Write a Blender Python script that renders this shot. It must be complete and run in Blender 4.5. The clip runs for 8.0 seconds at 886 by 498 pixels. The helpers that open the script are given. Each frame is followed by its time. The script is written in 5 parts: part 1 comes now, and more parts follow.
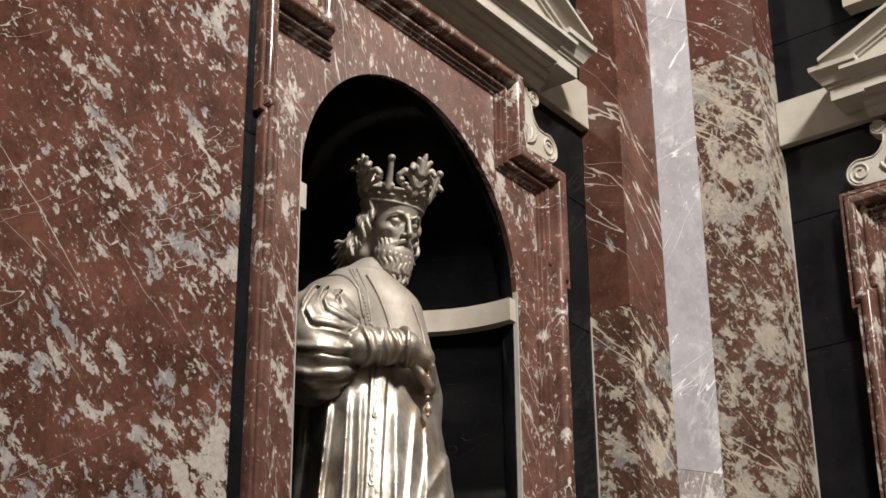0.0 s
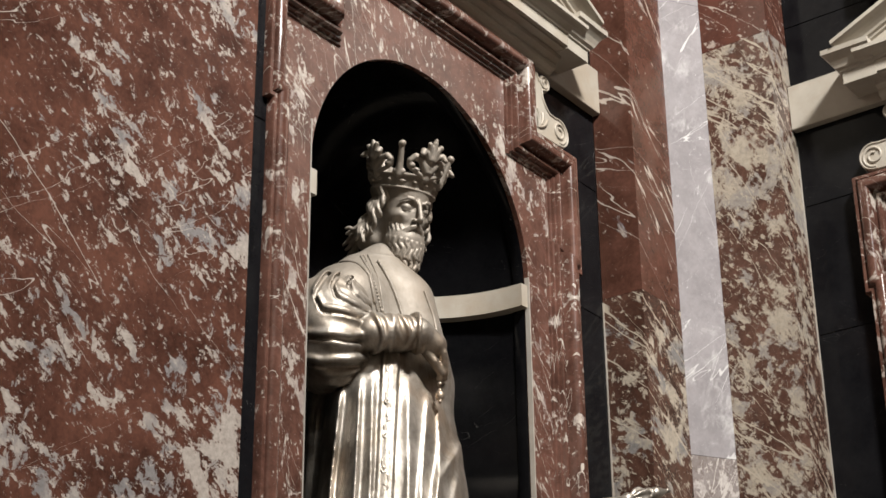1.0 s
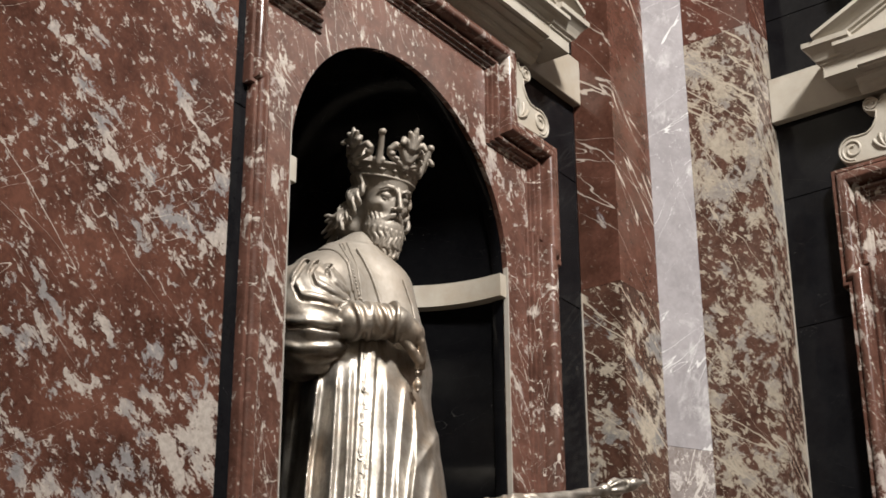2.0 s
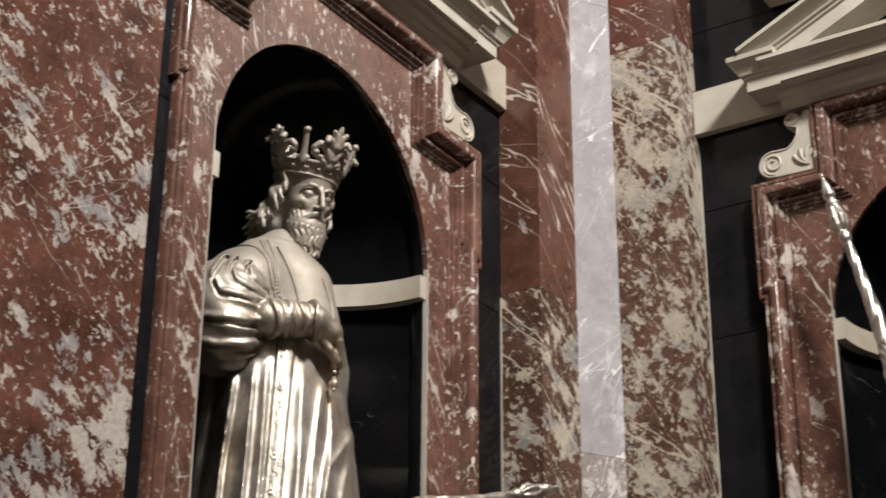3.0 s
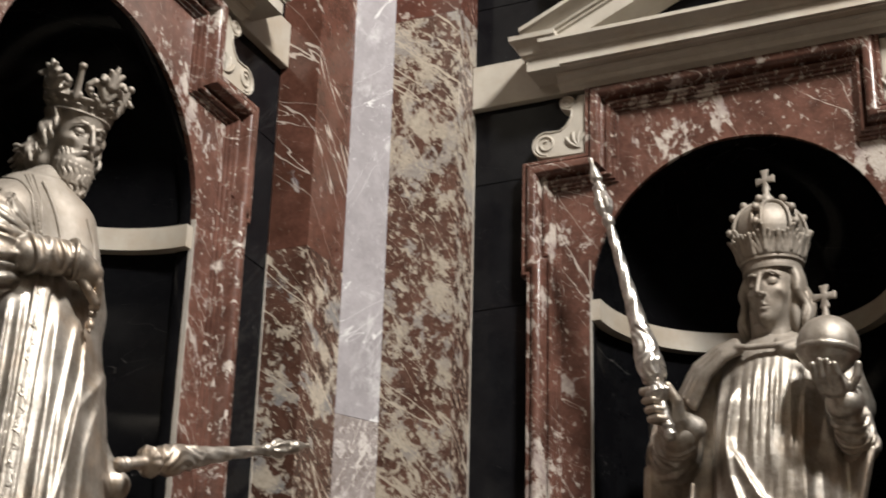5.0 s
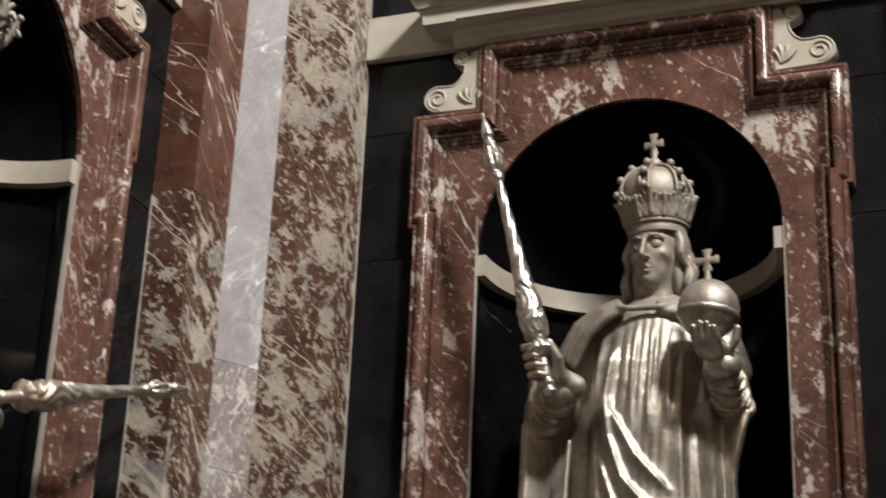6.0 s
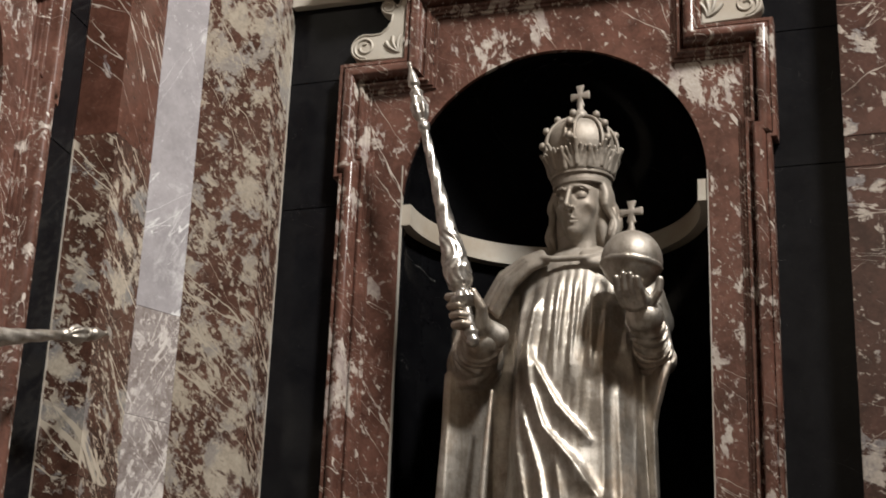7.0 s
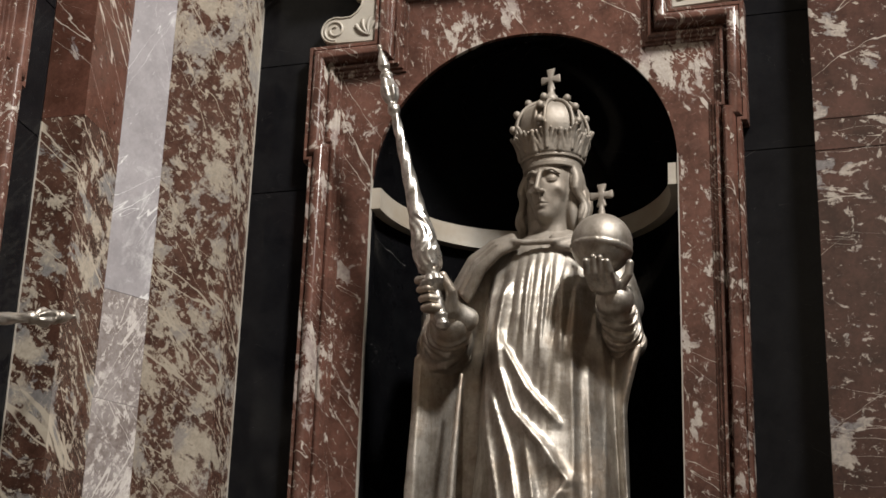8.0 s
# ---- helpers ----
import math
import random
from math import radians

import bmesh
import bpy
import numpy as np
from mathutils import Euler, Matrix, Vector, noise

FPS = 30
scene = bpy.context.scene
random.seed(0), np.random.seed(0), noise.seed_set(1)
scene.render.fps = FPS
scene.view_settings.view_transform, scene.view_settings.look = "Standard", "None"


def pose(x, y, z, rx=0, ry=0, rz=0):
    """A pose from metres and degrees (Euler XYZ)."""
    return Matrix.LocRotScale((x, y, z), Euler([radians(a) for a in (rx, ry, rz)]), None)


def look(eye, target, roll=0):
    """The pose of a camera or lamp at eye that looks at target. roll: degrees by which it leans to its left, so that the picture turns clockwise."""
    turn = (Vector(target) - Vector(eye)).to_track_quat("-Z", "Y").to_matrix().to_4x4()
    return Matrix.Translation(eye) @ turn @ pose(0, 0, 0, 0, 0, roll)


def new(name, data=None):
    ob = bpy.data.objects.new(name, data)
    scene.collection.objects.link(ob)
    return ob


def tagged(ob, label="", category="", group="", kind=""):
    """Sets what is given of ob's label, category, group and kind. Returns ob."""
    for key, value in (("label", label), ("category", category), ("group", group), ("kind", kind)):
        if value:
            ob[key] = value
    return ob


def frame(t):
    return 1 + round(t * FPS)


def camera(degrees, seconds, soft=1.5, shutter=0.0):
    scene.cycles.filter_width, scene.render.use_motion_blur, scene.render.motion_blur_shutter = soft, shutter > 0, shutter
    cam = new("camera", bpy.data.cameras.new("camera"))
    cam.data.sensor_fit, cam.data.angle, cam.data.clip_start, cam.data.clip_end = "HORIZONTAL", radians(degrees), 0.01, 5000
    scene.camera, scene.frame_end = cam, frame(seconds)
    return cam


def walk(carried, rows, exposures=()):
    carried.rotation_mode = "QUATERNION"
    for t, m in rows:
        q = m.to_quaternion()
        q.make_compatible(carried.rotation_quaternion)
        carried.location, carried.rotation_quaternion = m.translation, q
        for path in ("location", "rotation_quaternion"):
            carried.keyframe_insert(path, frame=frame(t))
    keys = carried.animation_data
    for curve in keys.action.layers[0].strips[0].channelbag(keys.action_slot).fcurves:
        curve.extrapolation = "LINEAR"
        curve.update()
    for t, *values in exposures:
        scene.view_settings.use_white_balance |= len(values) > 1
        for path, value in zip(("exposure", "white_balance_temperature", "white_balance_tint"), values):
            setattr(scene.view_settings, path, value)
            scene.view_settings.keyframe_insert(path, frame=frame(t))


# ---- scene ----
# The camera: handheld, nearly on one spot, panning from the west niche to the north niche.
cam = camera(29.21, 8.0, soft=1.6, shutter=0.6)
PATH = [
    (0, 1.1031, -4.4233, 1.6246, 36.48, 25.141, -0.459),
    (0.5, 1.0958, -4.4173, 1.6264, 36.702, 24.832, -0.409),
    (1, 1.0881, -4.4092, 1.6287, 36.851, 24.73, -0.608),
    (2.5, 1.0889, -4.4061, 1.6287, 35.056, 24.233, 0.136),
    (3, 1.0908, -4.4074, 1.6294, 33.21, 24.398, 0.437),
    (3.5, 1.0987, -4.4127, 1.6268, 31.318, 24.567, 0.79),
    (4, 1.1081, -4.4123, 1.6137, 29.478, 24.497, 1.527),
    (4.5, 1.1145, -4.4079, 1.6061, 27.164, 24.062, 1.512),
    (6, 1.0753, -4.377, 1.5505, 20.441, 22.709, 2.45),
    (6.5, 1.071, -4.3664, 1.5395, 18.408, 22.035, 2.554),
    (7, 1.0716, -4.3566, 1.53, 17.676, 21.414, 2.134),
    (7.5, 1.0749, -4.3473, 1.5185, 16.717, 21.002, 1.884),
    (8, 1.0772, -4.3363, 1.5218, 16.715, 21.06, 1.849),
]
walk(cam, [(t, pose(x, y, z, 90 + pitch, 0, yaw) @ pose(0, 0, 0, 0, 0, roll)) for t, x, y, z, yaw, pitch, roll in PATH],
     exposures=[(0.0, 0.0), (4.5, 0.0), (6.0, -0.14), (8.0, -0.2)])

# World and lamps: a dim chapel interior lit by a warm spotlight high behind the viewer, plus an added fill.
world = bpy.data.worlds.new("chapel_air")
scene.world = world
world.use_nodes = True
world.node_tree.nodes["Background"].inputs[0].default_value = (0.75, 0.8, 0.9, 1)
world.node_tree.nodes["Background"].inputs[1].default_value = 0.034


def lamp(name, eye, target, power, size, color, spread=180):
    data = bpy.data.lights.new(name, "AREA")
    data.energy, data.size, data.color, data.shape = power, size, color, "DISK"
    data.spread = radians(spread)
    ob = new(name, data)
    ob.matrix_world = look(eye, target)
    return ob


lamp("chapel_lamp", (2.45, -2.75, 7.3), (-1.35, -0.8, 3.2), 230, 0.8, (1.0, 0.97, 0.925), 105)
# Added fill with no seen source brightens the south wall mirrored in the silver.
lamp("opposite_fill", (2.2, -5.4, 6.8), (1.2, -7.8, 4.6), 190, 0.5, (1.0, 0.97, 0.93))

# Numbers of the place: north wall plane y = 0, west wall plane x = WX; niche centres at x = 0 and y = WY.
WX, WY = -1.278, -1.316
SPRING = 3.5
SILL = SPRING - 1.62
TOP = 6.2
R = 0.45
ARCH = SPRING - 0.02
HALF = 0.835
PIER = 0.135


# ---- materials ----
def nodes_of(name):
    m = bpy.data.materials.new(name)
    m.use_nodes = True
    nt = m.node_tree
    return m, nt, nt.nodes["Principled BSDF"]


def add(nt, kind, **kw):
    n = nt.nodes.new(kind)
    for k, v in kw.items():
        if k in n.inputs:
            n.inputs[k].default_value = v
    return n


def ramp(nt, src, a, b, ca=(0, 0, 0, 1), cb=(1, 1, 1, 1)):
    n = nt.nodes.new("ShaderNodeValToRGB")
    n.color_ramp.elements[0].position, n.color_ramp.elements[1].position = a, b
    n.color_ramp.elements[0].color, n.color_ramp.elements[1].color = ca, cb
    nt.links.new(src, n.inputs[0])
    return n.outputs[0]


def mathn(nt, op, a, b=None):
    n = nt.nodes.new("ShaderNodeMath")
    n.operation = op
    for i, v in enumerate((a, b)):
        if v is None:
            continue
        if isinstance(v, (int, float)):
            n.inputs[i].default_value = v
        else:
            nt.links.new(v, n.inputs[i])
    return n.outputs[0]


def mixc(nt, fac, a, b):
    n = nt.nodes.new("ShaderNodeMix")
    n.data_type = "RGBA"
    for i, v in ((0, fac), (6, a), (7, b)):
        if isinstance(v, (tuple, list)):
            n.inputs[i].default_value = (*v[:3], 1)
        elif isinstance(v, (int, float)):
            n.inputs[i].default_value = v
        else:
            nt.links.new(v, n.inputs[i])
    return n.outputs[2]


def coords(nt, warp=0.05, wscale=4.0, stretch=(1, 1, 1), tilt=(0, 0, 0), rnd=23.0):
    tc = nt.nodes.new("ShaderNodeTexCoord")
    info = nt.nodes.new("ShaderNodeObjectInfo")
    off = mathn(nt, "MULTIPLY", info.outputs["Random"], rnd)
    v = nt.nodes.new("ShaderNodeVectorMath")
    v.operation = "ADD"
    nt.links.new(tc.outputs["Object"], v.inputs[0])
    nt.links.new(off, v.inputs[1])
    mp = add(nt, "ShaderNodeMapping", Rotation=tilt, Scale=stretch)
    nt.links.new(v.outputs[0], mp.inputs[0])
    wn = add(nt, "ShaderNodeTexNoise", Scale=wscale, Detail=4.0)
    nt.links.new(mp.outputs[0], wn.inputs["Vector"])
    s = nt.nodes.new("ShaderNodeVectorMath")
    s.operation = "SUBTRACT"
    nt.links.new(wn.outputs["Color"], s.inputs[0])
    s.inputs[1].default_value = (0.5, 0.5, 0.5)
    sc = nt.nodes.new("ShaderNodeVectorMath")
    sc.operation = "SCALE"
    nt.links.new(s.outputs[0], sc.inputs[0])
    sc.inputs["Scale"].default_value = warp
    a2 = nt.nodes.new("ShaderNodeVectorMath")
    a2.operation = "ADD"
    nt.links.new(mp.outputs[0], a2.inputs[0])
    nt.links.new(sc.outputs[0], a2.inputs[1])
    return a2.outputs[0]


def noise_at(nt, co, scale, detail=5.0, rough=0.55, distort=0.0):
    n = add(nt, "ShaderNodeTexNoise", Scale=scale, Detail=detail, Roughness=rough, Distortion=distort)
    nt.links.new(co, n.inputs["Vector"])
    return n.outputs["Fac"]


def streak(nt, co, angle, ratio):
    """Coordinates drawn out along a slanting direction that runs over both walls alike."""
    c, s = math.cos(radians(angle)), math.sin(radians(angle))
    out = nt.nodes.new("ShaderNodeCombineXYZ")
    for i, v in enumerate(((s, s, c), (c * ratio, c * ratio, -s * ratio), (0.7 * ratio, -0.7 * ratio, 0.0))):
        d = nt.nodes.new("ShaderNodeVectorMath")
        d.operation = "DOT_PRODUCT"
        d.inputs[1].default_value = v
        nt.links.new(co, d.inputs[0])
        nt.links.new(d.outputs["Value"], out.inputs[i])
    return out.outputs[0]


def veins_at(nt, co, scale, width, keep=0.5, keep_scale=3.0):
    n = noise_at(nt, co, scale, 3.0, 0.5)
    d = mathn(nt, "ABSOLUTE", mathn(nt, "SUBTRACT", n, 0.5))
    k = noise_at(nt, co, keep_scale, 4.0, 0.6)
    w = mathn(nt, "MULTIPLY", mathn(nt, "MAXIMUM", mathn(nt, "SUBTRACT", k, keep), 0.0), width * 9)
    return ramp(nt, mathn(nt, "DIVIDE", d, mathn(nt, "ADD", w, 0.00005)), 0.55, 1.0, (1, 1, 1, 1), (0, 0, 0, 1))


def marble(name, dark, mid, pale, grey, patch=(14.0, 0.56, 0.03), cluster=(2.5, 0.3), slant=(40, 0.5), veins=((5.0, 0.012, 0.45, 35),), fleck=0.62,
           rough=0.14, warp=0.014, spec=0.5):
    """Polished marble: mottled ground, drawn-out angular fragments, flecks and crisp slanting veins."""
    m, nt, b = nodes_of(name)
    co0 = coords(nt, warp, 22.0)
    fine = noise_at(nt, co0, 85.0, 5.0, 0.75)
    ground = mathn(nt, "ADD", mathn(nt, "MULTIPLY", noise_at(nt, co0, 7.0, 9.0, 0.74), 0.75), mathn(nt, "MULTIPLY", fine, 0.25))
    base = mixc(nt, ramp(nt, ground, 0.40, 0.60), dark, mid)
    ps, pt, pw = patch
    co1 = streak(nt, co0, slant[0], slant[1])
    pn = noise_at(nt, co1, ps, 9.0, 0.68, 0.2)
    cl = noise_at(nt, co0, cluster[0], 3.0)
    pn = mathn(nt, "ADD", pn, mathn(nt, "MULTIPLY", mathn(nt, "SUBTRACT", cl, 0.5), cluster[1]))
    mask = ramp(nt, pn, pt, pt + pw)
    co2 = streak(nt, co0, slant[0] + 75, slant[1] * 1.2)
    pn2 = mathn(nt, "ADD", noise_at(nt, co2, ps * 1.7, 8.0, 0.68, 0.2), mathn(nt, "MULTIPLY", mathn(nt, "SUBTRACT", cl, 0.5), cluster[1] * 0.8))
    mask = mathn(nt, "MAXIMUM", mask, mathn(nt, "MULTIPLY", ramp(nt, pn2, pt + 0.035, pt + 0.035 + pw), 0.9))
    tone = mixc(nt, ramp(nt, noise_at(nt, co0, 8.0, 5.0, 0.65), 0.46, 0.58), pale, grey)
    tone = mixc(nt, ramp(nt, fine, 0.35, 0.75), tone, mixc(nt, 0.45, tone, dark))
    col = mixc(nt, mask, base, tone)
    fl = ramp(nt, noise_at(nt, co1, 60.0, 6.0, 0.7), fleck, fleck + 0.035)
    col = mixc(nt, mathn(nt, "MULTIPLY", fl, 0.8), col, pale)
    cov = coords(nt, 0.014, 14.0)
    for vs, vw, vk, va in veins:
        col = mixc(nt, mathn(nt, "MULTIPLY", veins_at(nt, streak(nt, cov, va, 0.10), vs, vw, vk), 0.9), col, pale)
    nt.links.new(col, b.inputs["Base Color"])
    rr = ramp(nt, noise_at(nt, co0, 11.0, 6.0), 0.3, 0.8, (rough * 0.8,) * 3 + (1,), (rough * 1.6,) * 3 + (1,))
    nt.links.new(rr, b.inputs["Roughness"])
    b.inputs["Specular IOR Level"].default_value = spec
    bump = add(nt, "ShaderNodeBump", Strength=0.06, Distance=0.003)
    nt.links.new(pn, bump.inputs["Height"])
    nt.links.new(bump.outputs[0], b.inputs["Normal"])
    return m


BRECCIA = marble("red_breccia_marble", (0.043, 0.018, 0.013), (0.118, 0.050, 0.034), (0.42, 0.375, 0.335), (0.235, 0.225, 0.225),
                 patch=(22.0, 0.572, 0.022), cluster=(3.2, 0.42), slant=(28, 0.55), veins=((4.0, 0.0035, 0.50, 36), (7.0, 0.0025, 0.52, 32), (9.0, 0.002, 0.55, -35)), fleck=0.585)
BRECCIA_DARK = marble("dark_breccia_marble", (0.034, 0.017, 0.013), (0.084, 0.040, 0.031), (0.42, 0.37, 0.32), (0.2, 0.185, 0.185),
                      patch=(15.0, 0.60, 0.025), cluster=(3.0, 0.40), slant=(12, 0.45), veins=((5.0, 0.008, 0.48, 12), (7.0, 0.006, 0.49, -38), (14.0, 0.004, 0.48, 4)), fleck=0.61)
RED = marble("red_frame_marble", (0.055, 0.025, 0.018), (0.130, 0.061, 0.045), (0.47, 0.42, 0.37), (0.32, 0.265, 0.245),
             patch=(18.0, 0.588, 0.03), cluster=(3.6, 0.46), slant=(70, 0.48), veins=((13.0, 0.005, 0.52, 58), (17.0, 0.004, 0.51, 80), (15.0, 0.004, 0.52, 30)), fleck=0.60, rough=0.21)
RED_VEINED = marble("red_veined_marble", (0.056, 0.024, 0.016), (0.118, 0.052, 0.037), (0.44, 0.38, 0.33), (0.25, 0.23, 0.235),
                    patch=(12.0, 0.655, 0.03), cluster=(2.5, 0.40), slant=(52, 0.35), veins=((6.0, 0.008, 0.49, 40), (9.0, 0.006, 0.49, 52), (11.0, 0.004, 0.49, 20)), fleck=0.635)
BEIGE = marble("beige_brown_breccia_marble", (0.046, 0.022, 0.016), (0.115, 0.060, 0.044), (0.41, 0.36, 0.29), (0.31, 0.285, 0.26),
               patch=(16.0, 0.508, 0.045), cluster=(3.2, 0.32), slant=(48, 0.50), veins=((8.0, 0.008, 0.48, 42), (12.0, 0.006, 0.48, 60)), fleck=0.555)
BROWN = marble("brown_cream_breccia_marble", (0.036, 0.018, 0.013), (0.095, 0.047, 0.033), (0.44, 0.385, 0.31), (0.22, 0.21, 0.205),
               patch=(12.0, 0.548, 0.035), cluster=(3.0, 0.42), slant=(34, 0.5), veins=((8.0, 0.008, 0.46, 40), (12.0, 0.005, 0.45, 55), (12.0, 0.004, 0.48, -50)), fleck=0.575)
PLAINRED = marble("plain_red_marble", (0.062, 0.025, 0.018), (0.105, 0.042, 0.03), (0.42, 0.36, 0.31), (0.31, 0.265, 0.245),
                  patch=(18.0, 0.63, 0.03), cluster=(2.0, 0.3), veins=((6.0, 0.006, 0.48, 45), (11.0, 0.004, 0.48, 60)), fleck=0.605)
GREY = marble("grey_marble", (0.235, 0.218, 0.225), (0.31, 0.29, 0.298), (0.60, 0.585, 0.58), (0.36, 0.34, 0.35),
              patch=(14.0, 0.54, 0.20), cluster=(3.4, 0.45), slant=(-52, 0.45), veins=((8.0, 0.009, 0.47, -52), (12.0, 0.006, 0.47, -30), (9.0, 0.005, 0.50, 60)), fleck=0.66, rough=0.2)
GREY_MOTTLED = marble("mottled_pink_grey_marble", (0.14, 0.11, 0.1), (0.3, 0.27, 0.26), (0.52, 0.48, 0.45), (0.38, 0.345, 0.335),
                      patch=(16.0, 0.54, 0.04), cluster=(2.0, 0.3), slant=(-50, 0.6), veins=((8.0, 0.006, 0.44, -55), (12.0, 0.005, 0.44, 40)), fleck=0.58, rough=0.2)
BLACK = marble("black_marble", (0.005, 0.005, 0.006), (0.010, 0.010, 0.011), (0.2, 0.19, 0.18), (0.1, 0.1, 0.1),
               patch=(20.0, 0.86, 0.04), cluster=(2.0, 0.1), veins=((4.0, 0.0014, 0.60, 20), (6.0, 0.0012, 0.62, -30)), fleck=0.72, rough=0.10, spec=0.11)


def pale_stone(name, color, shade, rough=0.45):
    m, nt, b = nodes_of(name)
    co = coords(nt, 0.05)
    col = mixc(nt, ramp(nt, noise_at(nt, co, 7.0, 6.0, 0.6), 0.35, 0.75), color, shade)
    col = mixc(nt, mathn(nt, "MULTIPLY", ramp(nt, noise_at(nt, co, 45.0, 5.0, 0.7), 0.55, 0.8), 0.35), col, (0.3, 0.24, 0.18))
    col = mixc(nt, mathn(nt, "MULTIPLY", ramp(nt, noise_at(nt, co, 3.0, 7.0, 0.68), 0.46, 0.66), 0.5), col, (0.28, 0.21, 0.14))
    nt.links.new(col, b.inputs["Base Color"])
    b.inputs["Roughness"].default_value = rough
    bump = add(nt, "ShaderNodeBump", Strength=0.1, Distance=0.003)
    nt.links.new(noise_at(nt, co, 80.0, 4.0), bump.inputs["Height"])
    nt.links.new(bump.outputs[0], b.inputs["Normal"])
    return m


WHITE = pale_stone("white_marble", (0.42, 0.385, 0.33), (0.31, 0.28, 0.235))
GROUT = pale_stone("pale_joint_mortar", (0.4, 0.37, 0.33), (0.27, 0.25, 0.22), 0.7)
PLASTER = pale_stone("plaster", (0.52, 0.47, 0.4), (0.42, 0.375, 0.315), 0.8)
STONE = pale_stone("grey_floor_stone", (0.2, 0.18, 0.16), (0.12, 0.11, 0.1), 0.4)


# ---- mesh helpers ----
def bm_box(bm, x0, x1, y0, y1, z0, z1):
    v = [bm.verts.new((x, y, z)) for x in (x0, x1) for y in (y0, y1) for z in (z0, z1)]
    for f in ((0, 1, 3, 2), (4, 6, 7, 5), (0, 4, 5, 1), (2, 3, 7, 6), (0, 2, 6, 4), (1, 5, 7, 3)):
        bm.faces.new([v[i] for i in f])
    return v


def box(x0, x1, y0, y1, z0, z1, bevel=0.0):
    bm = bmesh.new()
    bm_box(bm, x0, x1, y0, y1, z0, z1)
    if bevel:
        bmesh.ops.bevel(bm, geom=bm.edges[:], offset=bevel, segments=2, affect="EDGES")
    return bm


def prism(outline, y0, y1, bevel=0.0):
    """An outline in the plane x, z, pulled from y0 to y1."""
    bm = bmesh.new()
    a = [bm.verts.new((x, y0, z)) for x, z in outline]
    b = [bm.verts.new((x, y1, z)) for x, z in outline]
    n = len(a)
    bm.faces.new(a)
    bm.faces.new(b[::-1])
    for i in range(n):
        bm.faces.new((a[i], b[i], b[(i + 1) % n], a[(i + 1) % n]))
    bmesh.ops.recalc_face_normals(bm, faces=bm.faces[:])
    if bevel:
        rim = [e for e in bm.edges if abs(e.verts[0].co.y - y0) < 1e-6 and abs(e.verts[1].co.y - y0) < 1e-6]
        bmesh.ops.bevel(bm, geom=rim, offset=bevel, segments=2, affect="EDGES")
    return bm


def sweep(path, profile):
    """A profile of (inward offset, projection) drawn along a mitred path in x, z. Inward lies to the right of the path's way."""
    bm = bmesh.new()
    rows = []
    n = len(path)
    for i, (x, z) in enumerate(path):
        p = Vector((x, z))
        dirs = []
        if i > 0:
            dirs.append((p - Vector(path[i - 1])).normalized())
        if i < n - 1:
            dirs.append((Vector(path[i + 1]) - p).normalized())
        norms = [Vector((d.y, -d.x)) for d in dirs]
        m = norms[0] if len(norms) == 1 else (norms[0] + norms[1]) / (1 + norms[0].dot(norms[1]))
        rows.append([bm.verts.new((x + m.x * s, -d, z + m.y * s)) for s, d in profile])
    for a, b in zip(rows, rows[1:]):
        for j in range(len(profile) - 1):
            bm.faces.new((a[j], b[j], b[j + 1], a[j + 1]))
    for r in (rows[0], rows[-1]):
        bm.faces.new(r)
    bmesh.ops.recalc_face_normals(bm, faces=bm.faces[:])
    return bm


def part(name, bm, material, parent=None, label="", smooth=False):
    me = bpy.data.meshes.new(name)
    bm.to_mesh(me)
    bm.free()
    me.materials.append(material)
    if smooth:
        me.shade_smooth()
        me.set_sharp_from_angle(angle=radians(smooth if smooth is not True else 35))
    ob = new(name, me)
    if parent:
        ob.parent = parent
    if label:
        tagged(ob, label)
    return ob


def empty(name, m, label, category, group="", kind=""):
    ob = new(name)
    ob.matrix_basis = m
    return tagged(ob, label, category, group, kind)


NORTH = pose(0, 0, 0)
WEST = pose(WX, WY, 0, 0, 0, 90)


# ---- the closed room ----
def wall_block(name, m, left, right, label):
    """A wall with an arched recess for the niche; local x along the wall, y into it."""
    bm = bmesh.new()
    bm_box(bm, left, -0.5, 0.035, 0.75, 0, TOP + 1.5)
    bm_box(bm, 0.5, right, 0.035, 0.75, 0, TOP + 1.5)
    bm_box(bm, -0.5, 0.5, 0.035, 0.75, ARCH + 0.5, TOP + 1.5)
    bm_box(bm, -0.5, 0.5, 0.035, 0.75, 0, SILL - 0.1)
    bm_box(bm, -0.5, 0.5, 0.6, 0.75, SILL - 0.1, ARCH + 0.5)
    ob = part(name, bm, PLASTER)
    ob.matrix_basis = m
    return tagged(ob, label, "wall", kind="structure")


wall_block("wall_north", NORTH, WX, 6.0, "thick plastered wall behind the marble cladding")
wall_block("wall_west", WEST, -6.5, 1.33, "thick plastered wall behind the marble cladding")
tagged(part("floor", box(-2.2, 6.4, -8.2, 0.9, -0.2, 0.0), STONE), "grey stone chapel floor", "floor", kind="structure")
tagged(part("ceiling", box(-2.2, 6.4, -8.2, 0.9, TOP + 1.5, TOP + 1.7), PLASTER), "pale plastered chapel ceiling", "ceiling", kind="structure")
tagged(part("wall_east", box(6.0, 6.4, -7.8, 0.75, 0, TOP + 1.5), PLASTER), "plain plastered wall behind the viewer", "wall", kind="structure")
tagged(part("wall_south", box(-2.0, 6.4, -8.2, -7.8, 0, TOP + 1.5), PLASTER), "plain plastered wall behind the viewer", "wall", kind="structure")


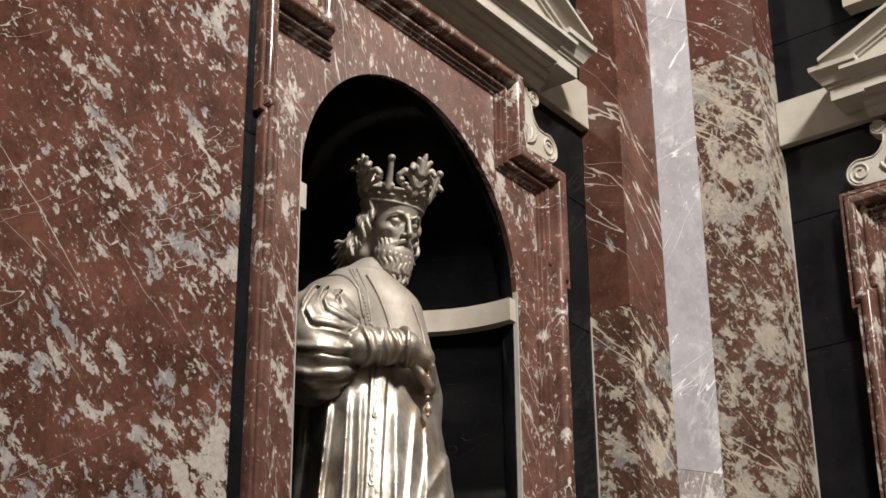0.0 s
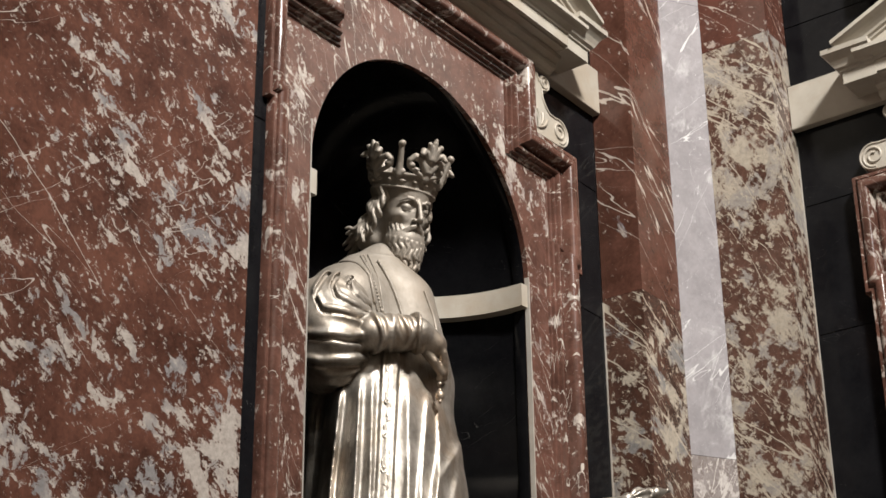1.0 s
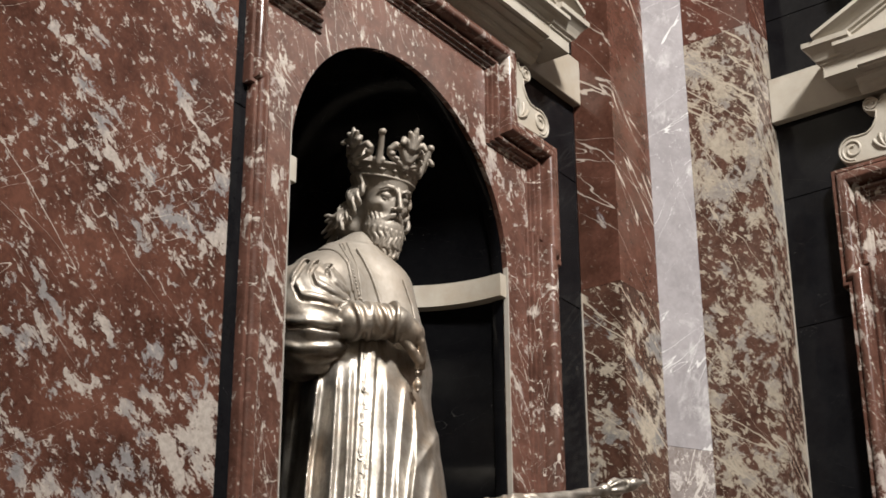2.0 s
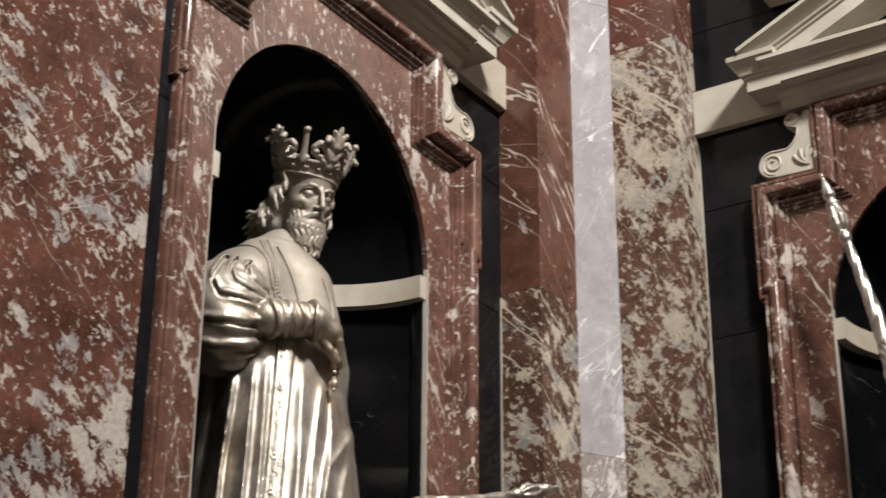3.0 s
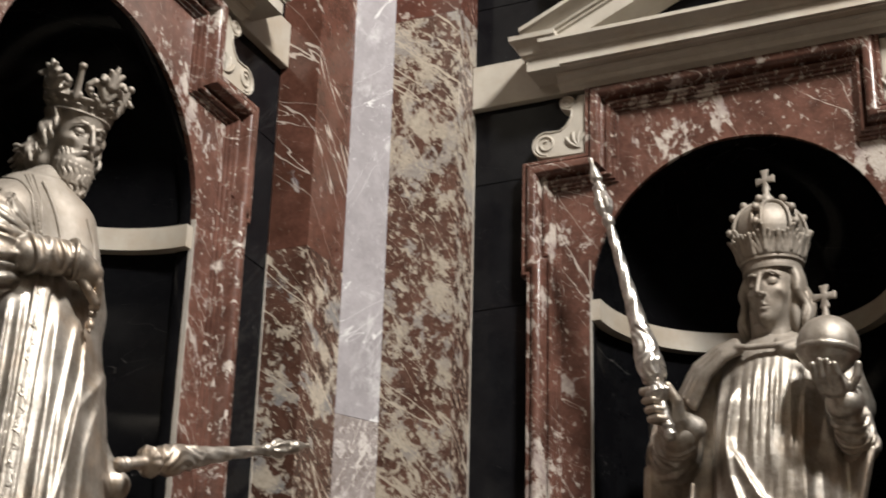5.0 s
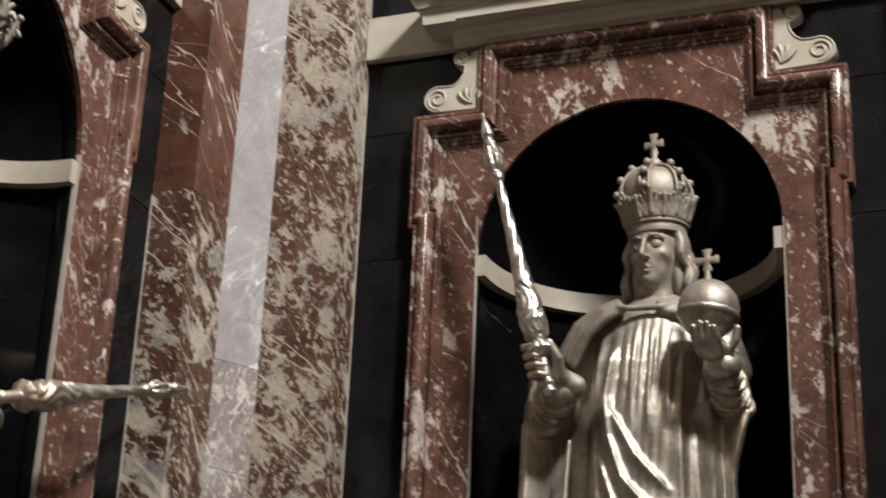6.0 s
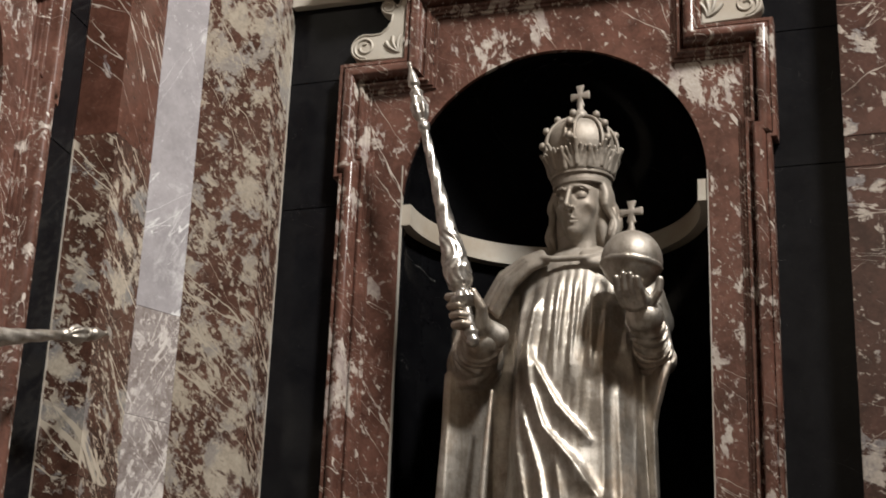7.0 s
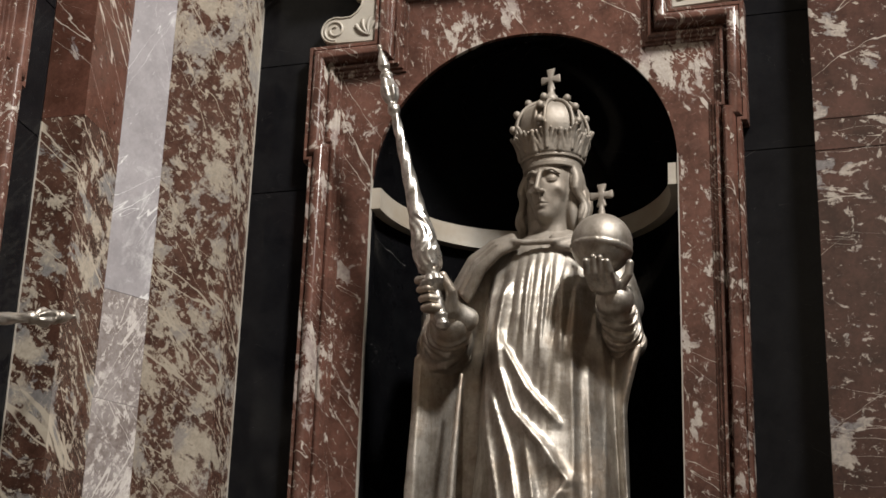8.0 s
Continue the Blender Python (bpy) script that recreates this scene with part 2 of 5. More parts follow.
# ---- black cladding round each niche ----
def cladding(name, m, joints, proud=0.0):
    e = empty(name, m, "polished black marble wall cladding with fine joints", "wall cladding", kind="structure")
    g = 0.0012
    cuts = [0.0] + joints + [TOP]
    for a, b in zip(cuts, cuts[1:]):
        for s in (-1, 1):
            inner = 0.4 if a >= SPRING + 0.41 else 0.637 if proud and s < 0 else 0.6
            x0, x1 = sorted((s * inner, s * HALF))
            part("slab", box(x0, x1, -proud if s < 0 else 0.0, 0.034, a + g, b - g, 0.0008), BLACK, e)
    part("slab", box(-0.4 + g, 0.4 - g, 0.0, 0.034, SPRING + 0.63, TOP, 0.0008), BLACK, e)
    return e


cladding("black_cladding", NORTH, [1.2, 2.35, SPRING - 0.012, SPRING + 0.41, SPRING + 1.05])
cladding("black_cladding", WEST, [1.2, 2.4, SPRING + 0.0, SPRING + 0.41, SPRING + 1.02], 0.03)

# ---- white string course ----
for m, lab in ((NORTH, "white marble string course on the black north wall"), (WEST, "white marble string course on the black west wall")):
    e = empty("string_course", m, lab, "string course", kind="structure")
    for s in (-1, 1):
        x0, x1 = sorted((s * 0.4, s * (HALF - 0.001)))
        part("block", box(x0, x1, -0.028, -0.0005, SPRING + 0.668, SPRING + 0.822, 0.002), WHITE, e)


# ---- niche with its frame ----
def arc(r, n, z):
    return [(r * math.cos(math.pi * i / n), z + r * math.sin(math.pi * i / n)) for i in range(n + 1)]


def niche_shell():
    """Half round recess with a quarter-sphere head."""
    bm = bmesh.new()
    r = R + 0.006
    n, k = 40, 16
    rows = []
    for z in (SILL, SPRING - 0.9, SPRING - 0.4, ARCH):
        rows.append([bm.verts.new((r * math.cos(math.pi * i / n), 0.0145 + r * math.sin(math.pi * i / n), z)) for i in range(n + 1)])
    for j in range(1, k):
        a = math.pi / 2 * j / k
        rows.append([bm.verts.new((r * math.cos(a) * math.cos(math.pi * i / n), 0.0145 + r * math.cos(a) * math.sin(math.pi * i / n) , ARCH + r * math.sin(a))) for i in range(n + 1)])
    for a, b in zip(rows, rows[1:]):
        for i in range(n):
            bm.faces.new((a[i], a[i + 1], b[i + 1], b[i]))
    top = bm.verts.new((0, 0.0145, ARCH + r))
    for i in range(n):
        bm.faces.new((rows[-1][i], rows[-1][i + 1], top))
    bmesh.ops.solidify(bm, geom=bm.faces[:], thickness=-0.02)
    return bm


def arch_rim():
    """Black lining of the arch: a smooth reveal with a small step at its back edge."""
    bm = bmesh.new()
    path = [(R, SILL)] + arc(R, 48, ARCH) + [(-R, SILL)]
    prof = ((0.0012, 0.0155), (-0.0005, 0.0155), (-0.0005, 0.05), (0.0015, 0.053), (0.0045, 0.053), (0.0045, 0.0155))
    rows = []
    for x, z in path:
        a = math.atan2(max(z - ARCH, 0.0), x)
        rows.append([bm.verts.new((x + d * math.cos(a), y, z + d * math.sin(a))) for d, y in prof])
    for p, q in zip(rows, rows[1:]):
        for j in range(len(prof)):
            k = (j + 1) % len(prof)
            bm.faces.new((p[j], p[k], q[k], q[j]))
    bmesh.ops.recalc_face_normals(bm, faces=bm.faces[:])
    return bm


def ledge_ring():
    """White string course that runs round the recess."""
    bm = bmesh.new()
    n = 40
    z0, z1 = SPRING - 0.09, SPRING - 0.025
    sec = []
    for i in range(-1, n + 2):
        if i < 0 or i > n:
            a = 0 if i < 0 else math.pi
            c, s, y = math.cos(a), 0.0, 0.004
        else:
            a = math.pi * i / n
            c, s, y = math.cos(a), math.sin(a), 0.0145
        sec.append([bm.verts.new((rr * c, y + rr * s, z)) for rr, z in ((R + 0.005, z0), (R - 0.028, z0), (R - 0.028, z1), (R + 0.005, z1))])
    for a, b in zip(sec, sec[1:]):
        for j in range(4):
            bm.faces.new((a[j], a[(j + 1) % 4], b[(j + 1) % 4], b[j]))
    bm.faces.new(sec[0])
    bm.faces.new(sec[-1])
    bmesh.ops.recalc_face_normals(bm, faces=bm.faces[:])
    return bm


def torus_profile():
    pts = [(0.0, 0.0), (0.0, 0.046), (0.003, 0.05), (0.012, 0.05), (0.0135, 0.046)]
    for i in range(9):
        a = math.pi * (1 - i / 8)
        pts.append((0.033 + 0.019 * math.cos(a), 0.043 + 0.019 * math.sin(a)))
    pts += [(0.055, 0.03), (0.058, 0.024), (0.061, 0.03)]
    for i in range(5):
        a = math.pi * (1 - i / 4)
        pts.append((0.068 + 0.006 * math.cos(a), 0.026 + 0.005 * math.sin(a)))
    pts += [(0.0755, 0.018), (0.083, 0.017), (0.085, 0.008), (0.092, 0.007), (0.094, 0.0)]
    return pts


def frame_path():
    right = [(0.636, SILL), (0.636, SPRING + 0.06), (0.653, SPRING + 0.06), (0.653, SPRING + 0.436), (0.449, SPRING + 0.436), (0.449, SPRING + 0.672)]
    left = [(-x, z) for x, z in right]
    return left + right[::-1]


def console(s):
    """Flat scrolled bracket beside the raised head of the frame."""
    pts = [(0.449, 0.44)]
    c1, r1 = (0.578, 0.490), 0.047
    for i in range(15):
        a = math.radians(-100 + i * 15)
        pts.append((c1[0] + r1 * math.cos(a), c1[1] + r1 * math.sin(a)))
    pts += [(0.552, 0.534), (0.530, 0.535), (0.513, 0.548), (0.500, 0.570), (0.496, 0.592)]
    c2, r2 = (0.508, 0.622), 0.026
    for i in range(9):
        a = math.radians(-60 + i * 30)
        pts.append((c2[0] + r2 * math.cos(a), c2[1] + r2 * math.sin(a)))
    pts += [(0.470, 0.645), (0.449, 0.645)]
    return [(s * x, SPRING + z) for x, z in pts]


def inset(outline, d):
    """The outline moved towards its inside by d, without its first and last stretch."""
    mid = Vector((sum(x for x, z in outline), sum(z for x, z in outline))) / len(outline)
    out = []
    for i in range(1, len(outline) - 1):
        a, p, b = (Vector(q) for q in outline[i - 1:i + 2])
        t = (b - a).normalized()
        n = Vector((-t.y, t.x))
        turn = sum((Vector(q) - mid).cross(Vector(r) - mid) for q, r in zip(outline, outline[1:]))
        p = p + n * (d if turn > 0 else -d)
        out.append((p.x, p.y))
    return out


def tube(points, radius, taper=1.0, sides=8):
    bm = bmesh.new()
    rows = []
    n = len(points)
    for i, p in enumerate(points):
        p = Vector(p)
        d = (Vector(points[min(i + 1, n - 1)]) - Vector(points[max(i - 1, 0)])).normalized()
        a = d.cross(Vector((0.13, 1, 0.21))).normalized()
        b = d.cross(a)
        r = radius * (1 + (taper - 1) * i / (n - 1))
        rows.append([bm.verts.new(p + (a * math.cos(t) + b * math.sin(t)) * r) for t in (2 * math.pi * k / sides for k in range(sides))])
    for a, b in zip(rows, rows[1:]):
        for k in range(sides):
            bm.faces.new((a[k], a[(k + 1) % sides], b[(k + 1) % sides], b[k]))
    bm.faces.new(rows[0][::-1])
    bm.faces.new(rows[-1])
    bmesh.ops.recalc_face_normals(bm, faces=bm.faces[:])
    return bm


def spiral(cx, cz, r0, r1, a0, turns, y, s):
    n = int(26 * turns)
    return [(s * (cx + (r0 + (r1 - r0) * i / n) * math.cos(a0 + 2 * math.pi * turns * i / n)), y,
             SPRING + cz + (r0 + (r1 - r0) * i / n) * math.sin(a0 + 2 * math.pi * turns * i / n)) for i in range(n + 1)]


def run_profile(profile, u0, u1):
    """A moulding of (projection, height) along x, closed at both ends."""
    bm = bmesh.new()
    a = [bm.verts.new((u0, -d, SPRING + w)) for d, w in profile]
    b = [bm.verts.new((u1, -d, SPRING + w)) for d, w in profile]
    n = len(a)
    for i in range(n):
        bm.faces.new((a[i], b[i], b[(i + 1) % n], a[(i + 1) % n]))
    bm.faces.new(a)
    bm.faces.new(b)
    bmesh.ops.recalc_face_normals(bm, faces=bm.faces[:])
    return bm


def end_block(s):
    """Corner of the cornice: corona block and the flaring gutter above it."""
    bm = bmesh.new()
    rows = []
    for u, d, w in ((0.606, 0.132, 0.704), (0.606, 0.132, 0.742), (0.612, 0.138, 0.745), (0.612, 0.138, 0.752), (0.622, 0.147, 0.756), (0.626, 0.15, 0.764),
                    (0.632, 0.158, 0.778), (0.645, 0.172, 0.794), (0.650, 0.178, 0.797), (0.650, 0.18, 0.812)):
        rows.append([bm.verts.new((s * x, y, SPRING + w)) for x, y in ((0.5, 0.0), (u, 0.0), (u, -d), (0.5, -d))])
    for a, b in zip(rows, rows[1:]):
        for j in range(4):
            bm.faces.new((a[j], a[(j + 1) % 4], b[(j + 1) % 4], b[j]))
    bm.faces.new(rows[0])
    bm.faces.new(rows[-1])
    bmesh.ops.recalc_face_normals(bm, faces=bm.faces[:])
    return bm


def rake(s):
    """Raking moulding of the gable: profile of (height across the slope, projection), cut upright at the foot and the ridge."""
    prof = [(0.0, 0.0), (0.0, 0.036), (0.014, 0.042), (0.016, 0.095), (0.018, 0.13), (0.063, 0.13), (0.066, 0.138), (0.074, 0.14), (0.076, 0.148), (0.083, 0.15),
            (0.090, 0.158), (0.098, 0.17), (0.104, 0.183), (0.106, 0.19), (0.118, 0.19), (0.12, 0.0)]
    slope = math.radians(24.5)
    bm = bmesh.new()
    rows = []
    for u in (0.612, 0.0):
        rows.append([])
        for h, d in prof:
            foot = 0.700 + (0.612 - u) * math.tan(slope) + h / math.cos(slope)
            x = u
            if u > 0:
                x = u - (0.12 - h) * 0.10
                foot = 0.700 + (0.612 - x) * math.tan(slope) + h / math.cos(slope)
            rows[-1].append(bm.verts.new((s * x, -d, SPRING + foot)))
    a, b = rows
    n = len(a)
    for i in range(n):
        bm.faces.new((a[i], b[i], b[(i + 1) % n], a[(i + 1) % n]))
    bm.faces.new(a)
    bm.faces.new(b)
    bmesh.ops.recalc_face_normals(bm, faces=bm.faces[:])
    return bm


def niche(m, label):
    e = empty("niche_surround", m, label, "wall niche", "niches with statues")
    outer = [(-0.6, SILL), (-0.6, SPRING + 0.405), (-0.4, SPRING + 0.405), (-0.4, SPRING + 0.625), (0.4, SPRING + 0.625), (0.4, SPRING + 0.405), (0.6, SPRING + 0.405), (0.6, SILL)]
    inner = [(R, SILL)] + arc(R, 48, ARCH) + [(-R, SILL)]
    part("surround_panel", prism(outer + inner, -0.001, 0.014), RED, e, "polished red marble panel with white veins")
    part("recess", niche_shell(), BLACK, e, "polished black marble recess", 40)
    for s in (-1, 1):
        x0, x1 = sorted((s * (R - 0.0008), s * (R + 0.0026)))
        part("joint", box(x0, x1, -0.0022, 0.012, SILL, ARCH + (0.02 if s > 0 else 0.12)), GROUT, e, "thin pale mortar line on the jamb")
    part("arch_rim", arch_rim(), BLACK, e, "polished black marble arch lining", 40)
    part("recess_ledge", ledge_ring(), WHITE, e, "white marble band curving round the recess", 40)
    part("frame_moulding", sweep(frame_path(), torus_profile()), RED, e, "eared red marble moulding", 40)
    for s in (-1, 1):
        c = part("console", prism(console(s), -0.04, -0.0005, 0.003), WHITE, e, "carved pale marble scroll bracket")
        part("rim", tube([(x, -0.0405, z) for x, z in inset(console(s), 0.0045)], 0.0034), WHITE, c, smooth=60)
        part("volute", tube(spiral(0.578, 0.490, 0.036, 0.010, -1.7, 1.6, -0.041, s), 0.0042), WHITE, c, smooth=60)
        part("volute", tube(spiral(0.508, 0.622, 0.021, 0.006, 2.2, 1.2, -0.041, s), 0.0035), WHITE, c, smooth=60)
        for k in range(4):
            a = math.radians(12 + 26 * k)
            p0 = (0.466, 0.462)
            pts = [(s * (p0[0] + t * 0.058 * math.cos(a + 0.5 * t)), -0.041 - 0.003 * math.sin(3 * t), SPRING + p0[1] + t * 0.058 * math.sin(a + 0.5 * t)) for t in (0, 0.2, 0.4, 0.6, 0.8, 1.0)]
            part("leaf", tube(pts, 0.003, 2.2), WHITE, c, smooth=60)
    bed = [(0.0, 0.655), (0.05, 0.655), (0.056, 0.662), (0.068, 0.668), (0.072, 0.676), (0.072, 0.684), (0.088, 0.694), (0.092, 0.705), (0.0, 0.705)]
    part("bed_moulding", run_profile(bed, -0.526, 0.526), WHITE, e)
    corona = [(0.0, 0.706), (0.118, 0.706), (0.12, 0.712), (0.131, 0.712), (0.131, 0.748), (0.137, 0.750), (0.14, 0.758), (0.155, 0.766), (0.165, 0.776), (0.172, 0.778), (0.172, 0.790), (0.0, 0.796)]
    part("cornice", run_profile(corona, -0.555, 0.555), WHITE, e, "pale marble cornice with weathered edges")
    for s in (-1, 1):
        part("cornice_corner", end_block(s), WHITE, e)
        part("raking_cornice", rake(s), WHITE, e, "pale marble gable moulding")
    part("tympanum", prism([(-0.5, SPRING + 0.79), (0.5, SPRING + 0.79), (0.0, SPRING + 1.02)], -0.03, -0.0005), BLACK, e, "black marble gable field")
    part("sill", box(-0.66, 0.66, -0.07, 0.5, SILL - 0.09, SILL - 0.0005, 0.006), RED, e, "red marble niche sill")
    return e


niche(NORTH, "red marble niche with black recess, arch and pale gabled cornice")
niche(WEST, "red marble niche with black recess, arch and pale gabled cornice")


# ---- framed panel above each gable ----
for m in (NORTH, WEST):
    e = empty("wall_panel", m, "pale marble framed panel above the gable", "wall panel")
    part("panel", box(-0.5, 0.5, -0.02, -0.0005, SPRING + 1.16, SPRING + 2.2, 0.002), WHITE, e)
    bm = sweep([(-0.56, SPRING + 2.3), (-0.56, SPRING + 1.06), (0.56, SPRING + 1.06), (0.56, SPRING + 2.3)][::-1], [(0, 0), (0, 0.06), (0.03, 0.06), (0.05, 0.04), (0.09, 0.03), (0.1, 0.0)])
    part("frame", bm, WHITE, e)


# ---- piers ----
def pier_slab(parent, x0, x1, y0, y1, z0, z1, mat, bevel=0.0015):
    part("slab", box(x0, x1, y0, y1, z0 + 0.0006, z1 - 0.0006, bevel), mat, parent)


corner = empty("corner_pier", pose(0, 0, 0), "clustered corner pier clad in red, grey and beige marble slabs", "pier", kind="structure")
AX, AY = WX + PIER, WY + HALF
BX, BY = -HALF, -PIER
G1, G2 = -0.262, -1.066
S = SPRING
for z0, z1, mat in ((0.0, 2.571, BROWN), (2.571, 3.56, BROWN), (3.56, 4.86, RED_VEINED), (4.86, TOP, RED_VEINED)):
    bm = prism([(WX + 0.001, AY), (AX, AY), (AX, G1), (AX - 0.03, G1), (AX - 0.03, AY + 0.04), (WX + 0.001, AY + 0.04)], z0 + 0.0006, z1 - 0.0006)
    for v in bm.verts:
        v.co = (v.co.x, v.co.z, v.co.y)
    bmesh.ops.recalc_face_normals(bm, faces=bm.faces[:])
    part("slab", bm, mat, corner)
for z0, z1, mat in ((0.0, 2.8, GREY_MOTTLED), (2.8, 3.12, GREY_MOTTLED), (3.12, S + 1.16, GREY), (S + 1.16, TOP, GREY)):
    bm = prism([(AX - 0.001, G1), (G2, BY + 0.001), (G2 - 0.05, BY + 0.04), (AX - 0.05, G1 + 0.04)], z0 + 0.0006, z1 - 0.0006)
    for v in bm.verts:
        v.co = (v.co.x, v.co.z, v.co.y)
    bmesh.ops.recalc_face_normals(bm, faces=bm.faces[:])
    part("slab", bm, mat, corner)
for z0, z1, mat in ((0.0, 2.5, BEIGE), (2.5, S + 0.98, BEIGE), (S + 0.98, TOP, PLAINRED)):
    bm = prism([(G2 + 0.0005, BY), (BX, BY), (BX, -0.001), (BX - 0.04, -0.001), (BX - 0.04, BY + 0.03), (G2 + 0.0005, BY + 0.03)], z0 + 0.0006, z1 - 0.0006)
    for v in bm.verts:
        v.co = (v.co.x, v.co.z, v.co.y)
    bmesh.ops.recalc_face_normals(bm, faces=bm.faces[:])
    part("slab", bm, mat, corner)

west_pier = empty("pier", pose(0, 0, 0), "broad pier clad in red and grey breccia marble", "pier", kind="structure")
for z0, z1 in ((0.0, 1.9), (1.9, TOP)):
    pier_slab(west_pier, WX + 0.001, AX, -6.0, WY - HALF + 0.05, z0, z1, BRECCIA)
north_pier = empty("pier", pose(0, 0, 0), "broad pier clad in dark veined breccia marble slabs", "pier", kind="structure")
for z0, z1 in ((0.0, 1.7), (1.7, S - 0.09), (S - 0.09, S - 0.0), (S, TOP)):
    pier_slab(north_pier, HALF, 2.6, BY, -0.001, z0, z1, BRECCIA_DARK)
for x, y, z1 in ((WX + 0.001, AY - 0.0035, S + 0.05), (BX + 0.0005, -0.0045, S + 0.62)):
    part("joint", box(x, x + 0.0035, y, y + 0.0035, 0.0, z1), GROUT, corner, "thin pale mortar line")


# ---- statues: rounded solids blended on a grid, then skinned ----
class Clay:
    """A block of clay on a grid: solids are blended in or carved out, and skin() gives the surface."""

    def __init__(self, lo, hi, h):
        self.lo, self.h = np.array(lo, float), h
        self.n = np.ceil((np.array(hi) - self.lo) / h).astype(int) + 1
        self.f = np.full(self.n, 0.06, np.float32)

    def region(self, lo, hi, pad):
        a = np.clip(np.floor((np.array(lo) - pad - self.lo) / self.h).astype(int), 0, self.n - 1)
        b = np.clip(np.ceil((np.array(hi) + pad - self.lo) / self.h).astype(int) + 1, 1, self.n)
        sl = tuple(slice(i, max(j, i + 1)) for i, j in zip(a, b))
        ax = [(self.lo[k] + self.h * np.arange(sl[k].start, sl[k].stop)).astype(np.float32) for k in range(3)]
        return sl, ax[0][:, None, None], ax[1][None, :, None], ax[2][None, None, :]

    def blend(self, sl, d, k, carve=False):
        f = self.f[sl]
        if carve:
            d, f = d, -f
            h = np.clip(0.5 + 0.5 * (f - d) / k, 0, 1)
            self.f[sl] = -(f * (1 - h) + d * h - k * h * (1 - h))
        else:
            h = np.clip(0.5 + 0.5 * (f - d) / k, 0, 1)
            self.f[sl] = f * (1 - h) + d * h - k * h * (1 - h)

    def ell(self, c, r, k=0.01, turn=None, carve=False):
        c, r = np.array(c, float), np.array(r, float)
        m = r.max()
        sl, x, y, z = self.region(c - m, c + m, 1.5 * k + 3 * self.h + 0.02)
        x, y, z = x - c[0], y - c[1], z - c[2]
        if turn is not None:
            q = np.array(Euler([radians(a) for a in turn]).to_matrix().transposed())
            x, y, z = (q[i][0] * x + q[i][1] * y + q[i][2] * z for i in range(3))
        g = np.sqrt((x / r[0]) ** 2 + (y / r[1]) ** 2 + (z / r[2]) ** 2)
        g2 = np.sqrt((x / r[0] ** 2) ** 2 + (y / r[1] ** 2) ** 2 + (z / r[2] ** 2) ** 2) + 1e-6
        self.blend(sl, g * (g - 1) / g2, k, carve)

    def cap(self, a, b, r0, r1=None, k=0.006, carve=False):
        a, b = np.array(a, float), np.array(b, float)
        r1 = r0 if r1 is None else r1
        m = max(r0, r1)
        sl, x, y, z = self.region(np.minimum(a, b) - m, np.maximum(a, b) + m, 1.5 * k + 3 * self.h)
        d = b - a
        t = np.clip(((x - a[0]) * d[0] + (y - a[1]) * d[1] + (z - a[2]) * d[2]) / max(d @ d, 1e-9), 0, 1)
        q = np.sqrt((x - a[0] - t * d[0]) ** 2 + (y - a[1] - t * d[1]) ** 2 + (z - a[2] - t * d[2]) ** 2) - (r0 + (r1 - r0) * t)
        self.blend(sl, q, k, carve)

    def line(self, pts, r0, r1=None, k=0.004, carve=False):
        """A chain of tapering rods, joined first and blended in once."""
        r1 = r0 if r1 is None else r1
        pts = [np.array(p, float) for p in pts]
        n, m = len(pts) - 1, max(r0, r1)
        sl, x, y, z = self.region(np.min(pts, 0) - m, np.max(pts, 0) + m, 1.5 * k + 3 * self.h)
        best = None
        for i in range(n):
            a, d = pts[i], pts[i + 1] - pts[i]
            ra, rb = r0 + (r1 - r0) * i / n, r0 + (r1 - r0) * (i + 1) / n
            t = np.clip(((x - a[0]) * d[0] + (y - a[1]) * d[1] + (z - a[2]) * d[2]) / max(d @ d, 1e-9), 0, 1)
            q = np.sqrt((x - a[0] - t * d[0]) ** 2 + (y - a[1] - t * d[1]) ** 2 + (z - a[2] - t * d[2]) ** 2) - (ra + (rb - ra) * t)
            best = q if best is None else np.minimum(best, q)
        self.blend(sl, best, k, carve)

    def solid(self, lo, hi, fn, k=0.01, carve=False):
        sl, x, y, z = self.region(lo, hi, 0.0)
        self.blend(sl, fn(x, y, z).astype(np.float32), k, carve)

    def skin(self):
        f = self.f
        ins = f < 0
        c = np.zeros(np.array(f.shape) - 1, np.int8)
        for i in (0, 1):
            for j in (0, 1):
                for l in (0, 1):
                    c += ins[i:f.shape[0] - 1 + i, j:f.shape[1] - 1 + j, l:f.shape[2] - 1 + l]
        cells = np.argwhere((c > 0) & (c < 8))
        index = np.full(c.shape, -1, np.int64)
        index[tuple(cells.T)] = np.arange(len(cells))
        acc, cnt = np.zeros((len(cells), 3)), np.zeros(len(cells))
        corner = [(i, j, l) for i in (0, 1) for j in (0, 1) for l in (0, 1)]
        for p in corner:
            for ax in range(3):
                if p[ax]:
                    continue
                e = list(p)
                e[ax] = 1
                fa = f[tuple((cells + p).T)]
                fb = f[tuple((cells + e).T)]
                s = (fa < 0) != (fb < 0)
                t = np.where(s, fa / np.where(s, fa - fb, 1), 0)
                q = np.tile(np.array(p, float), (len(cells), 1))
                q[:, ax] = t
                acc[s] += q[s]
                cnt[s] += 1
        verts = self.lo + self.h * (cells + acc / cnt[:, None])
        quads = []
